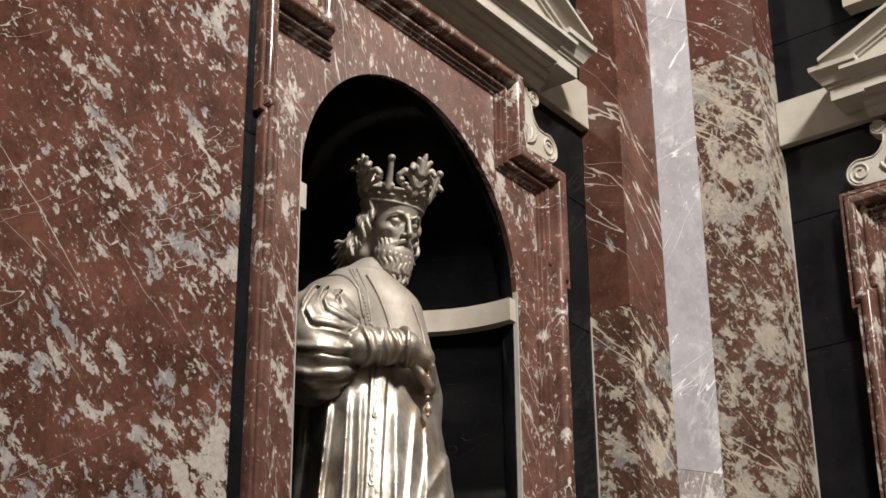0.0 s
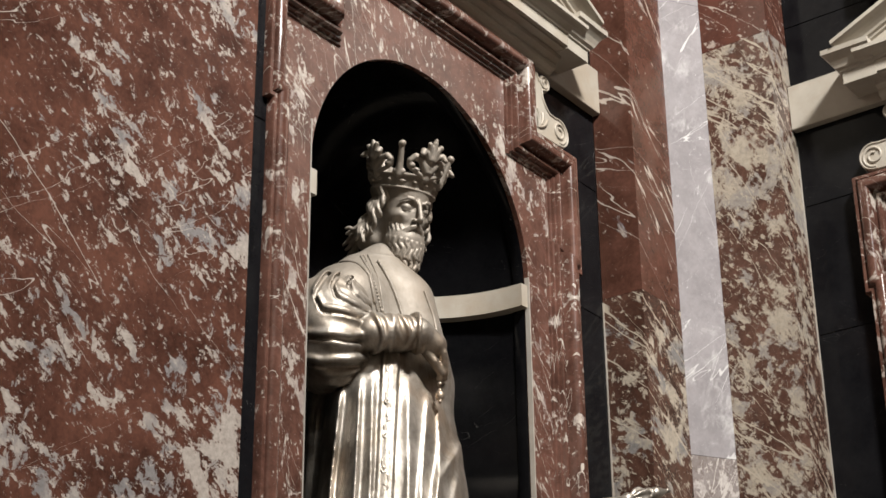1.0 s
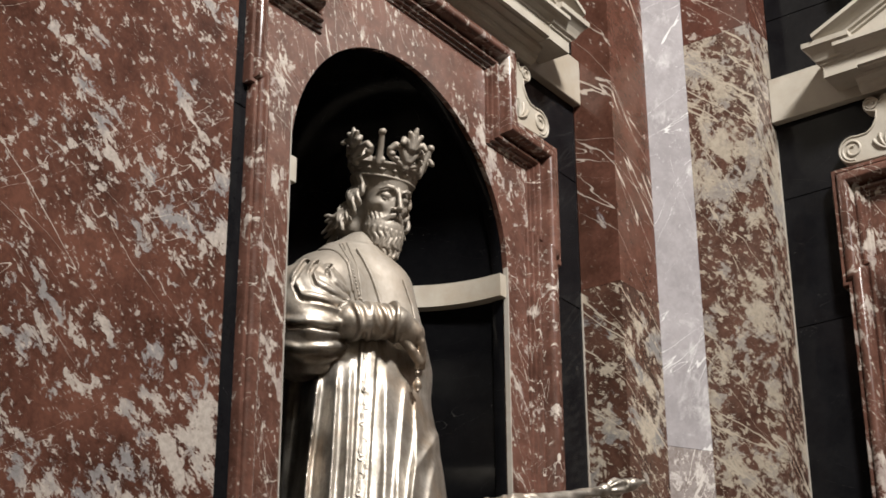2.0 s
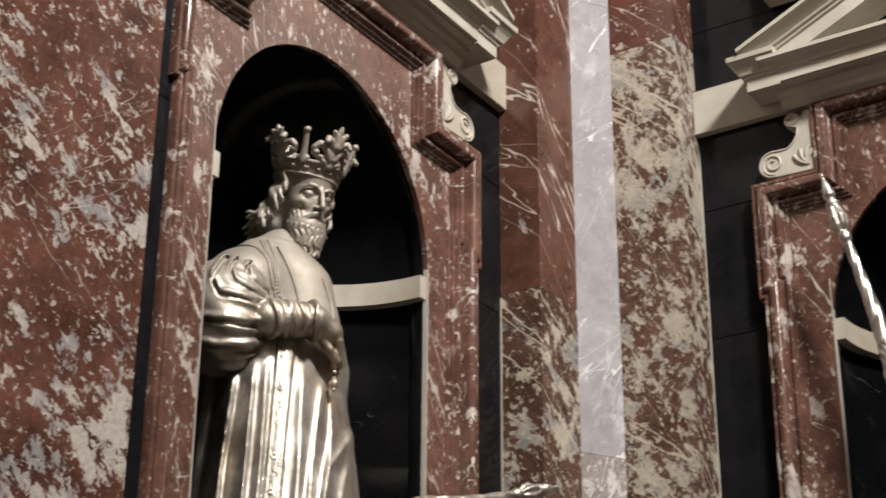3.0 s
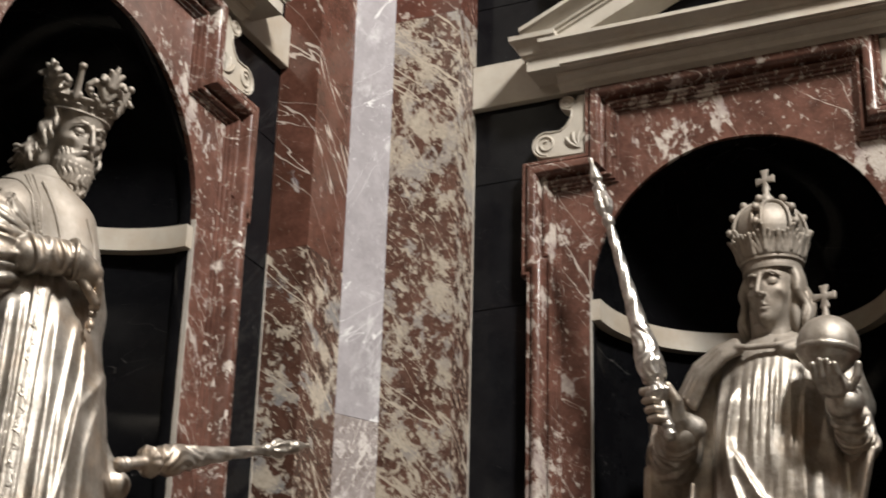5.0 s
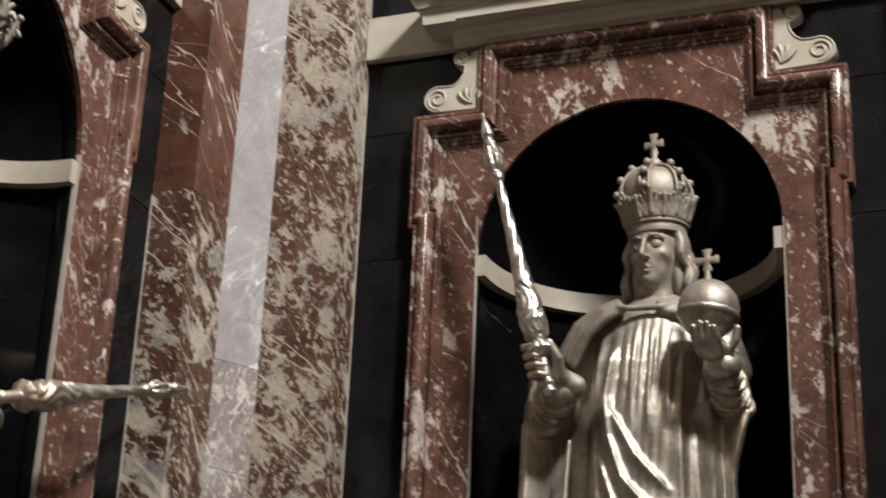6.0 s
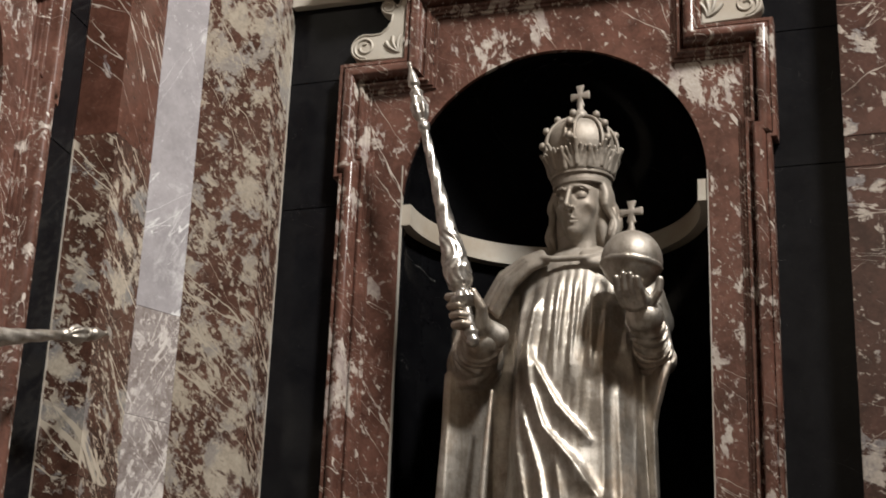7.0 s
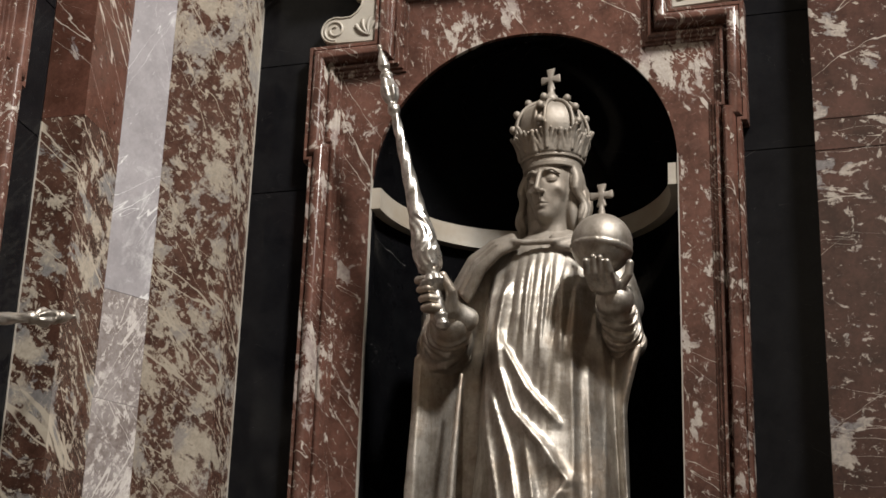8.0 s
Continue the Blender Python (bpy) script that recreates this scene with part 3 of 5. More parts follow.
        for ax in range(3):
            o1, o2 = [k for k in range(3) if k != ax]
            a = [slice(1, -1)] * 3
            a[ax] = slice(0, -1)
            b = list(a)
            b[ax] = slice(1, None)
            fa, fb = ins[tuple(a)], ins[tuple(b)]
            e = np.argwhere(fa != fb)
            up = fa[tuple(e.T)]
            base = e.copy()
            base[:, o1] += 1
            base[:, o2] += 1
            ids = []
            for d1, d2 in ((-1, -1), (0, -1), (0, 0), (-1, 0)):
                g = base.copy()
                g[:, o1] += d1
                g[:, o2] += d2
                ids.append(index[tuple(g.T)])
            qd = np.stack(ids, 1)
            flip = up if ax != 1 else ~up
            qd[~flip] = qd[~flip][:, ::-1]
            quads.append(qd)
        return verts, np.concatenate(quads)


def turned(points, centre, yaw, pitch=0.0):
    q = np.array((Matrix.Rotation(radians(-yaw), 3, "Z") @ Matrix.Rotation(radians(pitch), 3, "X")))
    return points @ q.T + np.array(centre)


def statue(name, pieces, m, materials, label):
    """One mesh out of all pieces; the last one, the sceptre, takes the second material."""
    verts, faces, n = [], [], 0
    for v, q in pieces:
        verts.append(v)
        faces.append(q + n)
        n += len(v)
    v = np.concatenate(verts)
    v = np.stack([v[:, 0], -v[:, 1], v[:, 2] + SPRING], 1)
    me = bpy.data.meshes.new(name)
    me.from_pydata(v.tolist(), [], np.concatenate(faces)[:, ::-1].tolist())
    for material in materials:
        me.materials.append(material)
    count = len(pieces[-1][1])
    me.polygons.foreach_set("material_index", [0] * (len(me.polygons) - count) + [1] * count)
    me.shade_smooth()
    ob = new(name, me)
    ob.matrix_basis = m
    return tagged(ob, label, "statue", "statues in niches")


def wave(a, b, n, amp, turns, side, phase=0.0):
    """A wavy strand from a to b."""
    a, b, side = np.array(a, float), np.array(b, float), np.array(side, float)
    return [a + (b - a) * t + side * amp * math.sin(2 * math.pi * turns * t + phase) * min(1, 3 * t) for t in np.linspace(0, 1, n)]


def face(c, old):
    """A face that looks along +y; the chin lies at z = -0.115 and the brow at z = 0.03."""
    c.ell((0, -0.012, 0.025), (0.076, 0.093, 0.10), 0.01)
    c.ell((0, 0.016, -0.045), (0.055, 0.066, 0.07), 0.028)
    c.ell((0, 0.054, -0.094), (0.022, 0.022, 0.020), 0.022)
    for s in (-1, 1):
        c.ell((s * 0.044, 0.044, -0.026), (0.019, 0.022, 0.017), 0.022)
        # cheek hollow, eye socket, ball, lids, brow
        c.ell((s * 0.056, 0.066, -0.056), (0.012, 0.014, 0.024), 0.016, carve=True)
        c.ell((s * 0.031, 0.092, 0.007), (0.021, 0.019, 0.013), 0.010, carve=True)
        c.ell((s * 0.031, 0.0630, 0.004), (0.0165, 0.0140, 0.0115), 0.003)
        low = -0.0075 if old else -0.0045
        c.ell((s * 0.031, 0.0630, 0.0065), (0.0180, 0.0148, 0.0125), 0.006)
        slit = [(s * (0.031 + 0.0165 * math.cos(t)), 0.0800 - 0.012 * abs(math.cos(t)) ** 1.6, low + 0.001 - 0.0025 * math.sin(t)) for t in np.linspace(0.1, 3.04, 9)]
        c.line(slit, 0.0012, 0.0012, 0.0012, carve=True)
        c.line([(x, y - 0.001, z + 0.0026) for x, y, z in slit], 0.0013, 0.0013, 0.002)
        c.line([(s * 0.009, 0.081, 0.022), (s * 0.024, 0.0845, 0.030), (s * 0.042, 0.0770, 0.031), (s * 0.058, 0.059, 0.021)], 0.0058, 0.0035, 0.005)
        # wing of the nose and nostril
        c.ell((s * 0.0125, 0.091, -0.034), (0.0075, 0.010, 0.0068), 0.004)
        if old:
            c.line([(s * 0.017, 0.090, -0.028), (s * 0.030, 0.076, -0.042), (s * 0.036, 0.068, -0.055)], 0.0022, 0.0018, 0.004, carve=True)
    # straight narrow nose
    c.line([(0, 0.0815, 0.026), (0, 0.093, 0.002), (0, 0.1075, -0.029)], 0.0072, 0.0078, 0.005)
    c.ell((0, 0.1025, -0.0315), (0.0088, 0.0090, 0.0082), 0.005)
    c.cap((0, 0.088, -0.042), (0, 0.086, -0.053), 0.0045, 0.0055, 0.008)
    c.line([(-0.019, 0.069, -0.0665), (-0.006, 0.0805, -0.0615), (0, 0.0798, -0.0625), (0.006, 0.0805, -0.0615), (0.019, 0.069, -0.0665)], 0.0032, 0.0032, 0.005)
    c.line([(-0.015, 0.070, -0.0705), (0, 0.0790, -0.0735), (0.015, 0.070, -0.0705)], 0.0040, 0.0040, 0.005)
    c.line([(-0.022, 0.0725, -0.0676), (0, 0.0848, -0.0680), (0.022, 0.0725, -0.0676)], 0.0013, 0.0013, 0.0015, carve=True)
    c.ell((0, 0.083, -0.084), (0.02, 0.008, 0.005), 0.005, carve=True)


def hair(c, rnd, side, start, end, n, fall, flare, thick=0.0105, turns=2.3):
    """Waved strands that hang from under a crown; start and end are angles from the front, flare(t, i) widens the fall."""
    for layer in range(2):
        for i in range(n):
            a0 = radians(start + (end - start) * (i + 0.5 * layer) / (n - 1) + rnd.uniform(-1.5, 1.5))
            ph = 0.45 * i + 1.7 * layer + rnd.uniform(-0.5, 0.5)
            drop = fall * rnd.uniform(0.86, 1.05)
            pts = []
            for t in np.linspace(0, 1, 22):
                w = 2 * math.pi * turns * t + ph
                soft = min(1.0, 3.5 * t)
                r = 0.081 + 0.020 * soft - 0.007 * layer + flare(t, i / (n - 1)) + 0.0075 * soft * math.sin(w)
                a = a0 + 0.30 * t * t + 0.11 * soft * math.sin(w + 1.3)
                pts.append(around(r, side * a, 0.047 - drop * t + 0.004 * soft * math.cos(w)))
            c.line(pts, thick, 0.45 * thick, 0.0012)


def ring_band(c, z, r, height, thick, flare=0.0, k=0.003):
    def fn(x, y, zz):
        rho = np.sqrt(x ** 2 + (y + 0.01) ** 2)
        rr = r + flare * (zz - z)
        return np.maximum(np.abs(rho - rr) - thick, np.abs(zz - z) - height)
    c.solid((-r - 0.06, -r - 0.07, z - height - 0.01), (r + 0.06, r + 0.05, z + height + 0.01), fn, k)


def around(r, a, z):
    return (r * math.sin(a), r * math.cos(a) - 0.01, z)


def bearded_head():
    c = Clay((-0.21, -0.21, -0.27), (0.20, 0.17, 0.25), 0.0021)
    face(c, True)
    rnd = random.Random(5)
    c.cap((0, -0.02, -0.08), (0, -0.03, -0.26), 0.055, 0.07, 0.02)
    # full beard: a solid core and three tiers of curling locks
    c.ell((0, 0.036, -0.098), (0.065, 0.061, 0.060), 0.010)
    c.ell((0, 0.050, -0.140), (0.055, 0.054, 0.046), 0.012)
    for tier, (z0, w, d, yc, ln, n) in enumerate(((-0.138, 0.050, 0.050, 0.045, 0.046, 10), (-0.104, 0.060, 0.058, 0.036, 0.054, 13), (-0.060, 0.064, 0.060, 0.026, 0.062, 15))):
        for i in range(n):
            u = (i + 0.5 * (tier % 2)) / (n - 1) * 2 - 1
            a = radians(108 * u)
            if tier == 2 and abs(u) < 0.33:
                continue
            zt = z0 + (0.016 * abs(u) ** 1.5 if tier == 2 else 0.012 * abs(u))
            tuck = 0.90 if tier == 2 else 1.0
            p0 = np.array((tuck * w * math.sin(a), yc + tuck * d * math.cos(a), zt))
            p1 = np.array((0.84 * w * math.sin(a), yc + 0.012 + 0.94 * d * math.cos(a), zt - ln * rnd.uniform(0.9, 1.08)))
            side = np.array((math.cos(a), -math.sin(a), 0.15))
            pts = wave(p0, p1, 13, 0.0065, 1.0, side, 0.7 * i + 2 * tier)
            c.line(pts, 0.0050 if tier == 2 else 0.0075, 0.0088 if tier == 2 else 0.0066, 0.0022)
            c.ell(pts[-1] + side * 0.003 * (-1) ** i, (0.0062, 0.0062, 0.0058), 0.002)
    for s in (-1, 1):
        for j in range(3):
            c.line([(s * 0.004, 0.0935 - 0.001 * j, -0.050 - 0.0028 * j), (s * 0.018, 0.0905 - 0.001 * j, -0.055 - 0.004 * j), (s * 0.034, 0.078, -0.068 - 0.006 * j),
                    (s * 0.047, 0.066, -0.076 - 0.008 * j), (s * 0.053, 0.062, -0.070 - 0.010 * j)], 0.0056, 0.0028, 0.0012)
    c.line([(-0.012, 0.0835, -0.0725), (0, 0.0855, -0.0745), (0.012, 0.0835, -0.0725)], 0.0048, 0.0048, 0.003)
    for u in (-2, -1, 0, 1, 2):
        c.line([(0.005 * u, 0.084, -0.084), (0.007 * u, 0.093 - 0.001 * u * u, -0.100), (0.010 * u, 0.098 - 0.0015 * u * u, -0.118)], 0.0052, 0.0048, 0.0012)
    # hair: a waved mass swept back and out over the shoulders
    c.ell((0, -0.055, -0.03), (0.082, 0.066, 0.09), 0.02)
    c.ell((0, -0.075, -0.10), (0.10, 0.07, 0.05), 0.02)
    hair(c, rnd, -1, 76, 178, 25, 0.165, lambda t, v: (0.062 * v ** 0.5 + 0.012) * t ** 2.6, 0.0084, 2.4)
    hair(c, rnd, 1, 84, 176, 14, 0.15, lambda t, v: 0.03 * t ** 2.5, 0.0112, 2.1)
    for j in range(7):
        p0, p1 = around(0.100, -1.75 - 0.05 * j, -0.05 - 0.009 * j), around(0.165 - 0.006 * (j % 3), -2.05 - 0.10 * j, -0.088 - 0.010 * j)
        c.line(wave(p0, p1, 12, 0.008, 1.3, (0.2, 0.2, 1), 0.8 * j), 0.0115, 0.005, 0.0012)
    # open crown: studded band, four leaf finials, four ball-tipped rods and pierced scrolls between them
    ring_band(c, 0.068, 0.086, 0.019, 0.0040, 0.22)
    ring_band(c, 0.049, 0.083, 0.0030, 0.0080)
    ring_band(c, 0.088, 0.092, 0.0030, 0.0082)
    for i in range(16):
        a = 2 * math.pi * i / 16 + 0.13
        if i % 2:
            c.ell(around(0.0915, a, 0.069), (0.0062, 0.0062, 0.0062), 0.001)
        else:
            for k in range(5):
                c.ell(around(0.0905, a + 0.035 * (k - 2), 0.069), (0.0045, 0.0045, 0.0068 - 0.0024 * abs(k - 2)), 0.001)
    for i in range(4):
        a = math.pi / 2 * i
        tw = (0, 0, -math.degrees(a))
        # leaf finial: stem, pointed middle lobe with a rib, two pairs of curling side lobes
        c.line([around(0.094, a, 0.086), around(0.104, a, 0.12), around(0.119, a, 0.155)], 0.0125, 0.0085, 0.002)
        c.line([around(0.119, a, 0.150), around(0.128, a, 0.178), around(0.137, a, 0.198), around(0.141, a, 0.208)], 0.0160, 0.0055, 0.002)
        for s in (-1, 1):
            c.line([around(0.122, a + s * 0.05, 0.158), around(0.132, a + s * 0.10, 0.178), around(0.140, a + s * 0.15, 0.190)], 0.0125, 0.0075, 0.0015)
            c.line([around(0.114, a + s * 0.03, 0.142), around(0.124, a + s * 0.15, 0.160), around(0.134, a + s * 0.26, 0.166), around(0.140, a + s * 0.29, 0.154)], 0.0130, 0.0085, 0.0015)
            c.line([around(0.104, a + s * 0.04, 0.110), around(0.112, a + s * 0.22, 0.140), around(0.114, a + s * 0.40, 0.148), around(0.110, a + s * 0.52, 0.134), around(0.103, a + s * 0.50, 0.118)], 0.0125, 0.0095, 0.0015)
            c.ell(around(0.106, a + s * 0.47, 0.120), (0.0115, 0.0115, 0.0115), 0.002)
            c.line([around(0.095, a + s * 0.03, 0.090), around(0.100, a + s * 0.22, 0.098), around(0.103, a + s * 0.44, 0.108)], 0.0085, 0.0075, 0.002)
            c.line([around(0.130, a + s * 0.035, 0.160), around(0.142, a + s * 0.02, 0.196)], 0.0016, 0.0012, 0.001, carve=True)
        c.ell(around(0.112, a, 0.132), (0.017, 0.009, 0.020), 0.003, tw)
        # rod with a ball
        b = a + math.pi / 4
        c.line([around(0.094, b, 0.086), around(0.106, b, 0.125), around(0.126, b, 0.176)], 0.0115, 0.0078, 0.002)
        c.ell(around(0.1285, b, 0.182), (0.0118, 0.0118, 0.0118), 0.001)
        c.ell(around(0.098, b, 0.098), (0.019, 0.008, 0.013), 0.003, (0, 0, -math.degrees(b)))
    v, q = c.skin()
    # the crown opens outward towards its points
    band = np.clip((v[:, 2] - 0.032) / 0.012, 0, 1)
    wide = 1 + 0.15 * band - 0.14 * np.clip((v[:, 2] - 0.085) / 0.12, 0, 1)
    v[:, 2] += 0.014 * band
    v[:, 2] -= 0.10 * np.clip(v[:, 2] - 0.10, 0, 1) * (1 - np.clip(v[:, 1] / 0.1, 0, 1)) * 2
    v[:, 0] *= wide
    v[:, 1] = (v[:, 1] + 0.01) * wide - 0.01 - 0.012 * band
    return v, q


def scaled(piece, wide, tall):
    return piece[0] * np.array((wide, wide, tall)), piece[1]


HOOP = 0.14


def young_head():
    c = Clay((-0.17, -0.18, -0.24), (0.17, 0.15, 0.40), 0.0022)
    face(c, False)
    rnd = random.Random(9)
    c.cap((0, -0.012, -0.06), (0, -0.016, -0.24), 0.046, 0.056, 0.02)
    c.ell((0, -0.055, -0.05), (0.080, 0.06, 0.11), 0.02)
    for s in (-1, 1):
        c.ell((s * 0.070, -0.035, -0.055), (0.026, 0.05, 0.095), 0.015)
        hair(c, rnd, s, 76, 176, 13, 0.215, lambda t, v: 0.022 * t ** 1.5, 0.0150, 2.0)
    # closed crown: double band, flaring leaf wreath, lobed cap, pearled hoops, ball and cross
    ring_band(c, 0.052, 0.088, 0.006, 0.006)
    ring_band(c, 0.070, 0.090, 0.012, 0.004)
    ring_band(c, 0.078, 0.092, 0.0045, 0.009)
    ring_band(c, 0.090, 0.093, 0.0045, 0.009)

    def cap_lobes(x, y, z):
        yy, zz = y + 0.01, z - 0.172
        th = np.arctan2(x, yy)
        r = np.sqrt(x ** 2 + yy ** 2)
        wide = 0.112 - 0.0075 * np.exp(-(np.mod(th - HOOP, math.pi / 3) - math.pi / 6) ** 2 / 0.35) + np.where(zz < 0, 0.14 * zz, 0)
        g = (np.abs(r / wide) ** 2.5 + np.abs(zz / 0.090) ** 2.5) ** 0.4
        return (g - 1) * 0.095
    c.solid((-0.14, -0.15, 0.07), (0.14, 0.13, 0.275), cap_lobes, 0.004)
    for i in range(8):
        a = math.pi / 4 * i + 0.30
        for j in range(-3, 4):
            u = j / 3
            tall = 0.060 * (1 - 0.30 * u * u)
            pts = [around(0.097 + 0.012 * t + (0.016 - 0.006 * abs(u)) * t ** 3, a + (0.20 + 0.20 * t) * u, 0.092 + tall * t) for t in (0, 0.3, 0.6, 0.85, 1.0)]
            c.line(pts, 0.0088, 0.0052, 0.0036)
        tip = [around(0.104 + 0.012 * t + 0.016 * t ** 3, a, 0.098 + 0.066 * t) for t in (0, 0.4, 0.8, 1.0)]
        c.line(tip, 0.0085, 0.0065, 0.002)
        back = [around(0.098 + 0.012 * t + 0.010 * t * t, a + math.pi / 8, 0.092 + 0.052 * t) for t in (0, 0.4, 0.8, 1.0)]
        c.line(back, 0.0110, 0.0085, 0.0016)
    for i in range(6):
        a = math.pi / 3 * i + HOOP
        for s in (-1, 1):
            pts = [around(0.117 * math.sin(t) ** 0.8 + 0.002, a + s * 0.125 / max(0.3, math.sin(t)), 0.172 + 0.096 * math.cos(t)) for t in np.linspace(0.22, 1.75, 14)]
            c.line(pts, 0.0055, 0.0055, 0.002)
        for t in (0.55, 1.05, 1.52):
            c.ell(around(0.127 * math.sin(t) ** 0.8, a, 0.172 + 0.107 * math.cos(t)), (0.0125, 0.0125, 0.0125), 0.001)
    c.ell((0, -0.01, 0.278), (0.025, 0.025, 0.023), 0.003)
    cross(c, (0, -0.01, 0.345), 0.034, 0.0)
    c.cap((0, -0.01, 0.290), (0, -0.01, 0.335), 0.014, 0.005, 0.004)
    return c.skin()


def cross(c, at, r, yaw):
    """A cross with flaring arms."""
    ca, sa = math.cos(yaw), math.sin(yaw)

    def fn(x, y, z):
        u = (x - at[0]) * ca + (y - at[1]) * sa
        d = -(x - at[0]) * sa + (y - at[1]) * ca
        w = z - at[2]
        h = np.maximum(np.abs(u) - r, np.abs(w) - (0.22 * np.abs(u) + 0.17 * r))
        v = np.maximum(np.abs(w) - r, np.abs(u) - (0.3 * np.abs(w) + 0.15 * r))
        return np.maximum(np.minimum(h, v), np.abs(d) + 0.12 * (np.abs(u) + np.abs(w)) - 0.0085)
    c.solid(np.array(at) - r - 0.012, np.array(at) + r + 0.012, fn, 0.002)


def ridge(t):
    """Rounded ridges with narrow valleys, -1 to 1."""
    return 2.0 * np.abs(np.sin(t)) ** 0.8 - 1.0


def sceptre(c, a, b, s=1.0, leafy=True):
    """A sceptre from its tip a down to its knob b, turned like a baluster with chased leaves and a spiral."""
    a, b = np.array(a, float), np.array(b, float)
    d = b - a
    length = np.linalg.norm(d)
    d = d / length
    u = np.cross(d, (0.2, 1, 0.1))
    u /= np.linalg.norm(u)
    v = np.cross(d, u)
    stops = np.array([0, .01, .02, .05, .085, .10, .115, .135, .17, .20, .22, .235, .25, .262, .3, .45, .60, .70, .755, .80, .82, .83, .85, .865, .875, .90, .945, .955, .97, .985, 1.0]) * length
    radii = np.array([.006, .008, .005, .013, .019, .011, .021, .016, .026, .022, .012, .019, .018, .012, .014, .018, .026, .036, .041, .034, .018, .036, .042, .032, .016, .017, .015, .021, .015, .021, .010]) * s
    lo, hi = np.minimum(a, b) - 0.06, np.maximum(a, b) + 0.06

    def fn(x, y, z):
        px, py, pz = x - a[0], y - a[1], z - a[2]
        t = px * d[0] + py * d[1] + pz * d[2]
        pu = px * u[0] + py * u[1] + pz * u[2]
        pv = px * v[0] + py * v[1] + pz * v[2]
        rho, th = np.sqrt(pu ** 2 + pv ** 2), np.arctan2(pv, pu)
        r = np.interp(t, stops, radii)
        q = t / length
        r = r + np.where((q > .26) & (q < .62), 0.0013 * np.sin(4 * th + 75 * t), 0) * s
        r = r + np.where((q > .62) & (q < .81), 0.0034 * np.sin(6 * th + 5 * np.sin(38 * t)) * np.cos(3 * th - 30 * t), 0) * s
        r = r + np.where((q > .13) & (q < .22), 0.003 * np.cos(6 * th), 0) * s
        r = r + np.where((q > .825) & (q < .868), 0.0035 * np.abs(np.cos(5 * th)) - 0.002, 0) * s
        e = np.maximum(-t, t - length)
        return np.maximum((rho - r) * 0.8, e)
    c.solid(lo, hi, fn, 0.002)


KING_ZS = [-1.63, -1.3, -0.95, -0.67, -0.52, -0.38, -0.30, -0.23, -0.16, -0.10]
KING_RX = [0.31, 0.28, 0.25, 0.225, 0.215, 0.20, 0.185, 0.155, 0.11, 0.06]
KING_RY = [0.27, 0.245, 0.205, 0.165, 0.15, 0.132, 0.122, 0.105, 0.08, 0.05]
KING_CY = [0.0, 0.0, 0.0, -0.005, -0.015, -0.03, -0.04, -0.05, -0.055, -0.055]
RIGHT, NEAR = np.array((0.41, 0.91, 0.0)), np.array((-0.91, 0.41, 0.0))


# crests of the folds: heights, sideways places, height of the crest, soft width before and after it
KING_FOLDS = (
    ((-0.47, -0.8, -1.6), (-0.185, -0.21, -0.26), 0.016, 0.030, 0.010),
    ((-0.47, -0.72, -1.6), (-0.126, -0.148, -0.19), 0.020, 0.032, 0.008),
    ((-0.47, -0.72, -1.6), (-0.084, -0.091, -0.12), 0.016, 0.020, 0.007),
    ((-0.46, -0.72, -1.6), (-0.053, -0.057, -0.085), 0.012, 0.016, 0.006),
    ((-0.45, -0.72, -1.6), (0.030, 0.028, 0.015), 0.014, 0.014, 0.024),
    ((-0.47, -0.72, -1.6), (0.079, 0.059, 0.04), 0.012, 0.010, 0.018),
    ((-0.50, -0.62, -0.80, -1.5), (0.099, 0.103, 0.092, 0.08), 0.013, 0.009, 0.014),
    ((-0.56, -0.62, -0.72, -0.95, -1.5), (0.160, 0.146, 0.099, 0.07, 0.06), 0.016, 0.016, 0.010),
    ((-0.66, -0.80, -1.5), (0.150, 0.128, 0.11), 0.012, 0.014, 0.010),
)
GOWN_FOLDS = (
    ((-0.37, -0.51, -0.63, -0.75, -0.85, -0.95), (-0.019, -0.039, -0.026, 0.013, 0.099, 0.165), 0.024, 0.040, 0.012),
    ((-0.54, -0.69, -0.79), (-0.030, 0.052, 0.138), 0.020, 0.030, 0.008),
    ((-0.30, -0.46, -0.62), (0.046, 0.042, 0.036), 0.009, 0.012, 0.010),
    ((-0.32, -0.43, -0.62), (0.088, 0.091, 0.083), 0.013, 0.009, 0.014),
    ((-0.34, -0.42, -0.60), (0.136, 0.138, 0.138), 0.012, 0.010, 0.012),
    ((-0.36, -0.57, -0.91, -1.5), (0.172, 0.169, 0.177, 0.18), 0.014, 0.018, 0.012),
    ((-0.44, -0.72, -0.99, -1.5), (0.236, 0.247, 0.255, 0.26), 0.016, 0.022, 0.012),
    ((-0.30, -0.57, -0.81, -0.99, -1.5), (-0.060, -0.085, -0.065, -0.026, 0.02), 0.016, 0.018, 0.014),
    ((-0.68, -0.87, -0.99, -1.5), (-0.058, 0.005, 0.028, 0.06), 0.016, 0.022, 0.010),
    ((-0.28, -0.40, -0.52), (0.212, 0.216, 0.224), 0.009, 0.012, 0.012),
    ((-0.84, -0.99, -1.5), (0.050, 0.075, 0.10), 0.014, 0.016, 0.010),
    ((-0.62, -0.80, -1.00, -1.5), (0.205, 0.212, 0.220, 0.22), 0.010, 0.012, 0.012),
    ((-0.94, -1.05, -1.3), (0.165, 0.10, 0.02), 0.022, 0.020, 0.030),
)


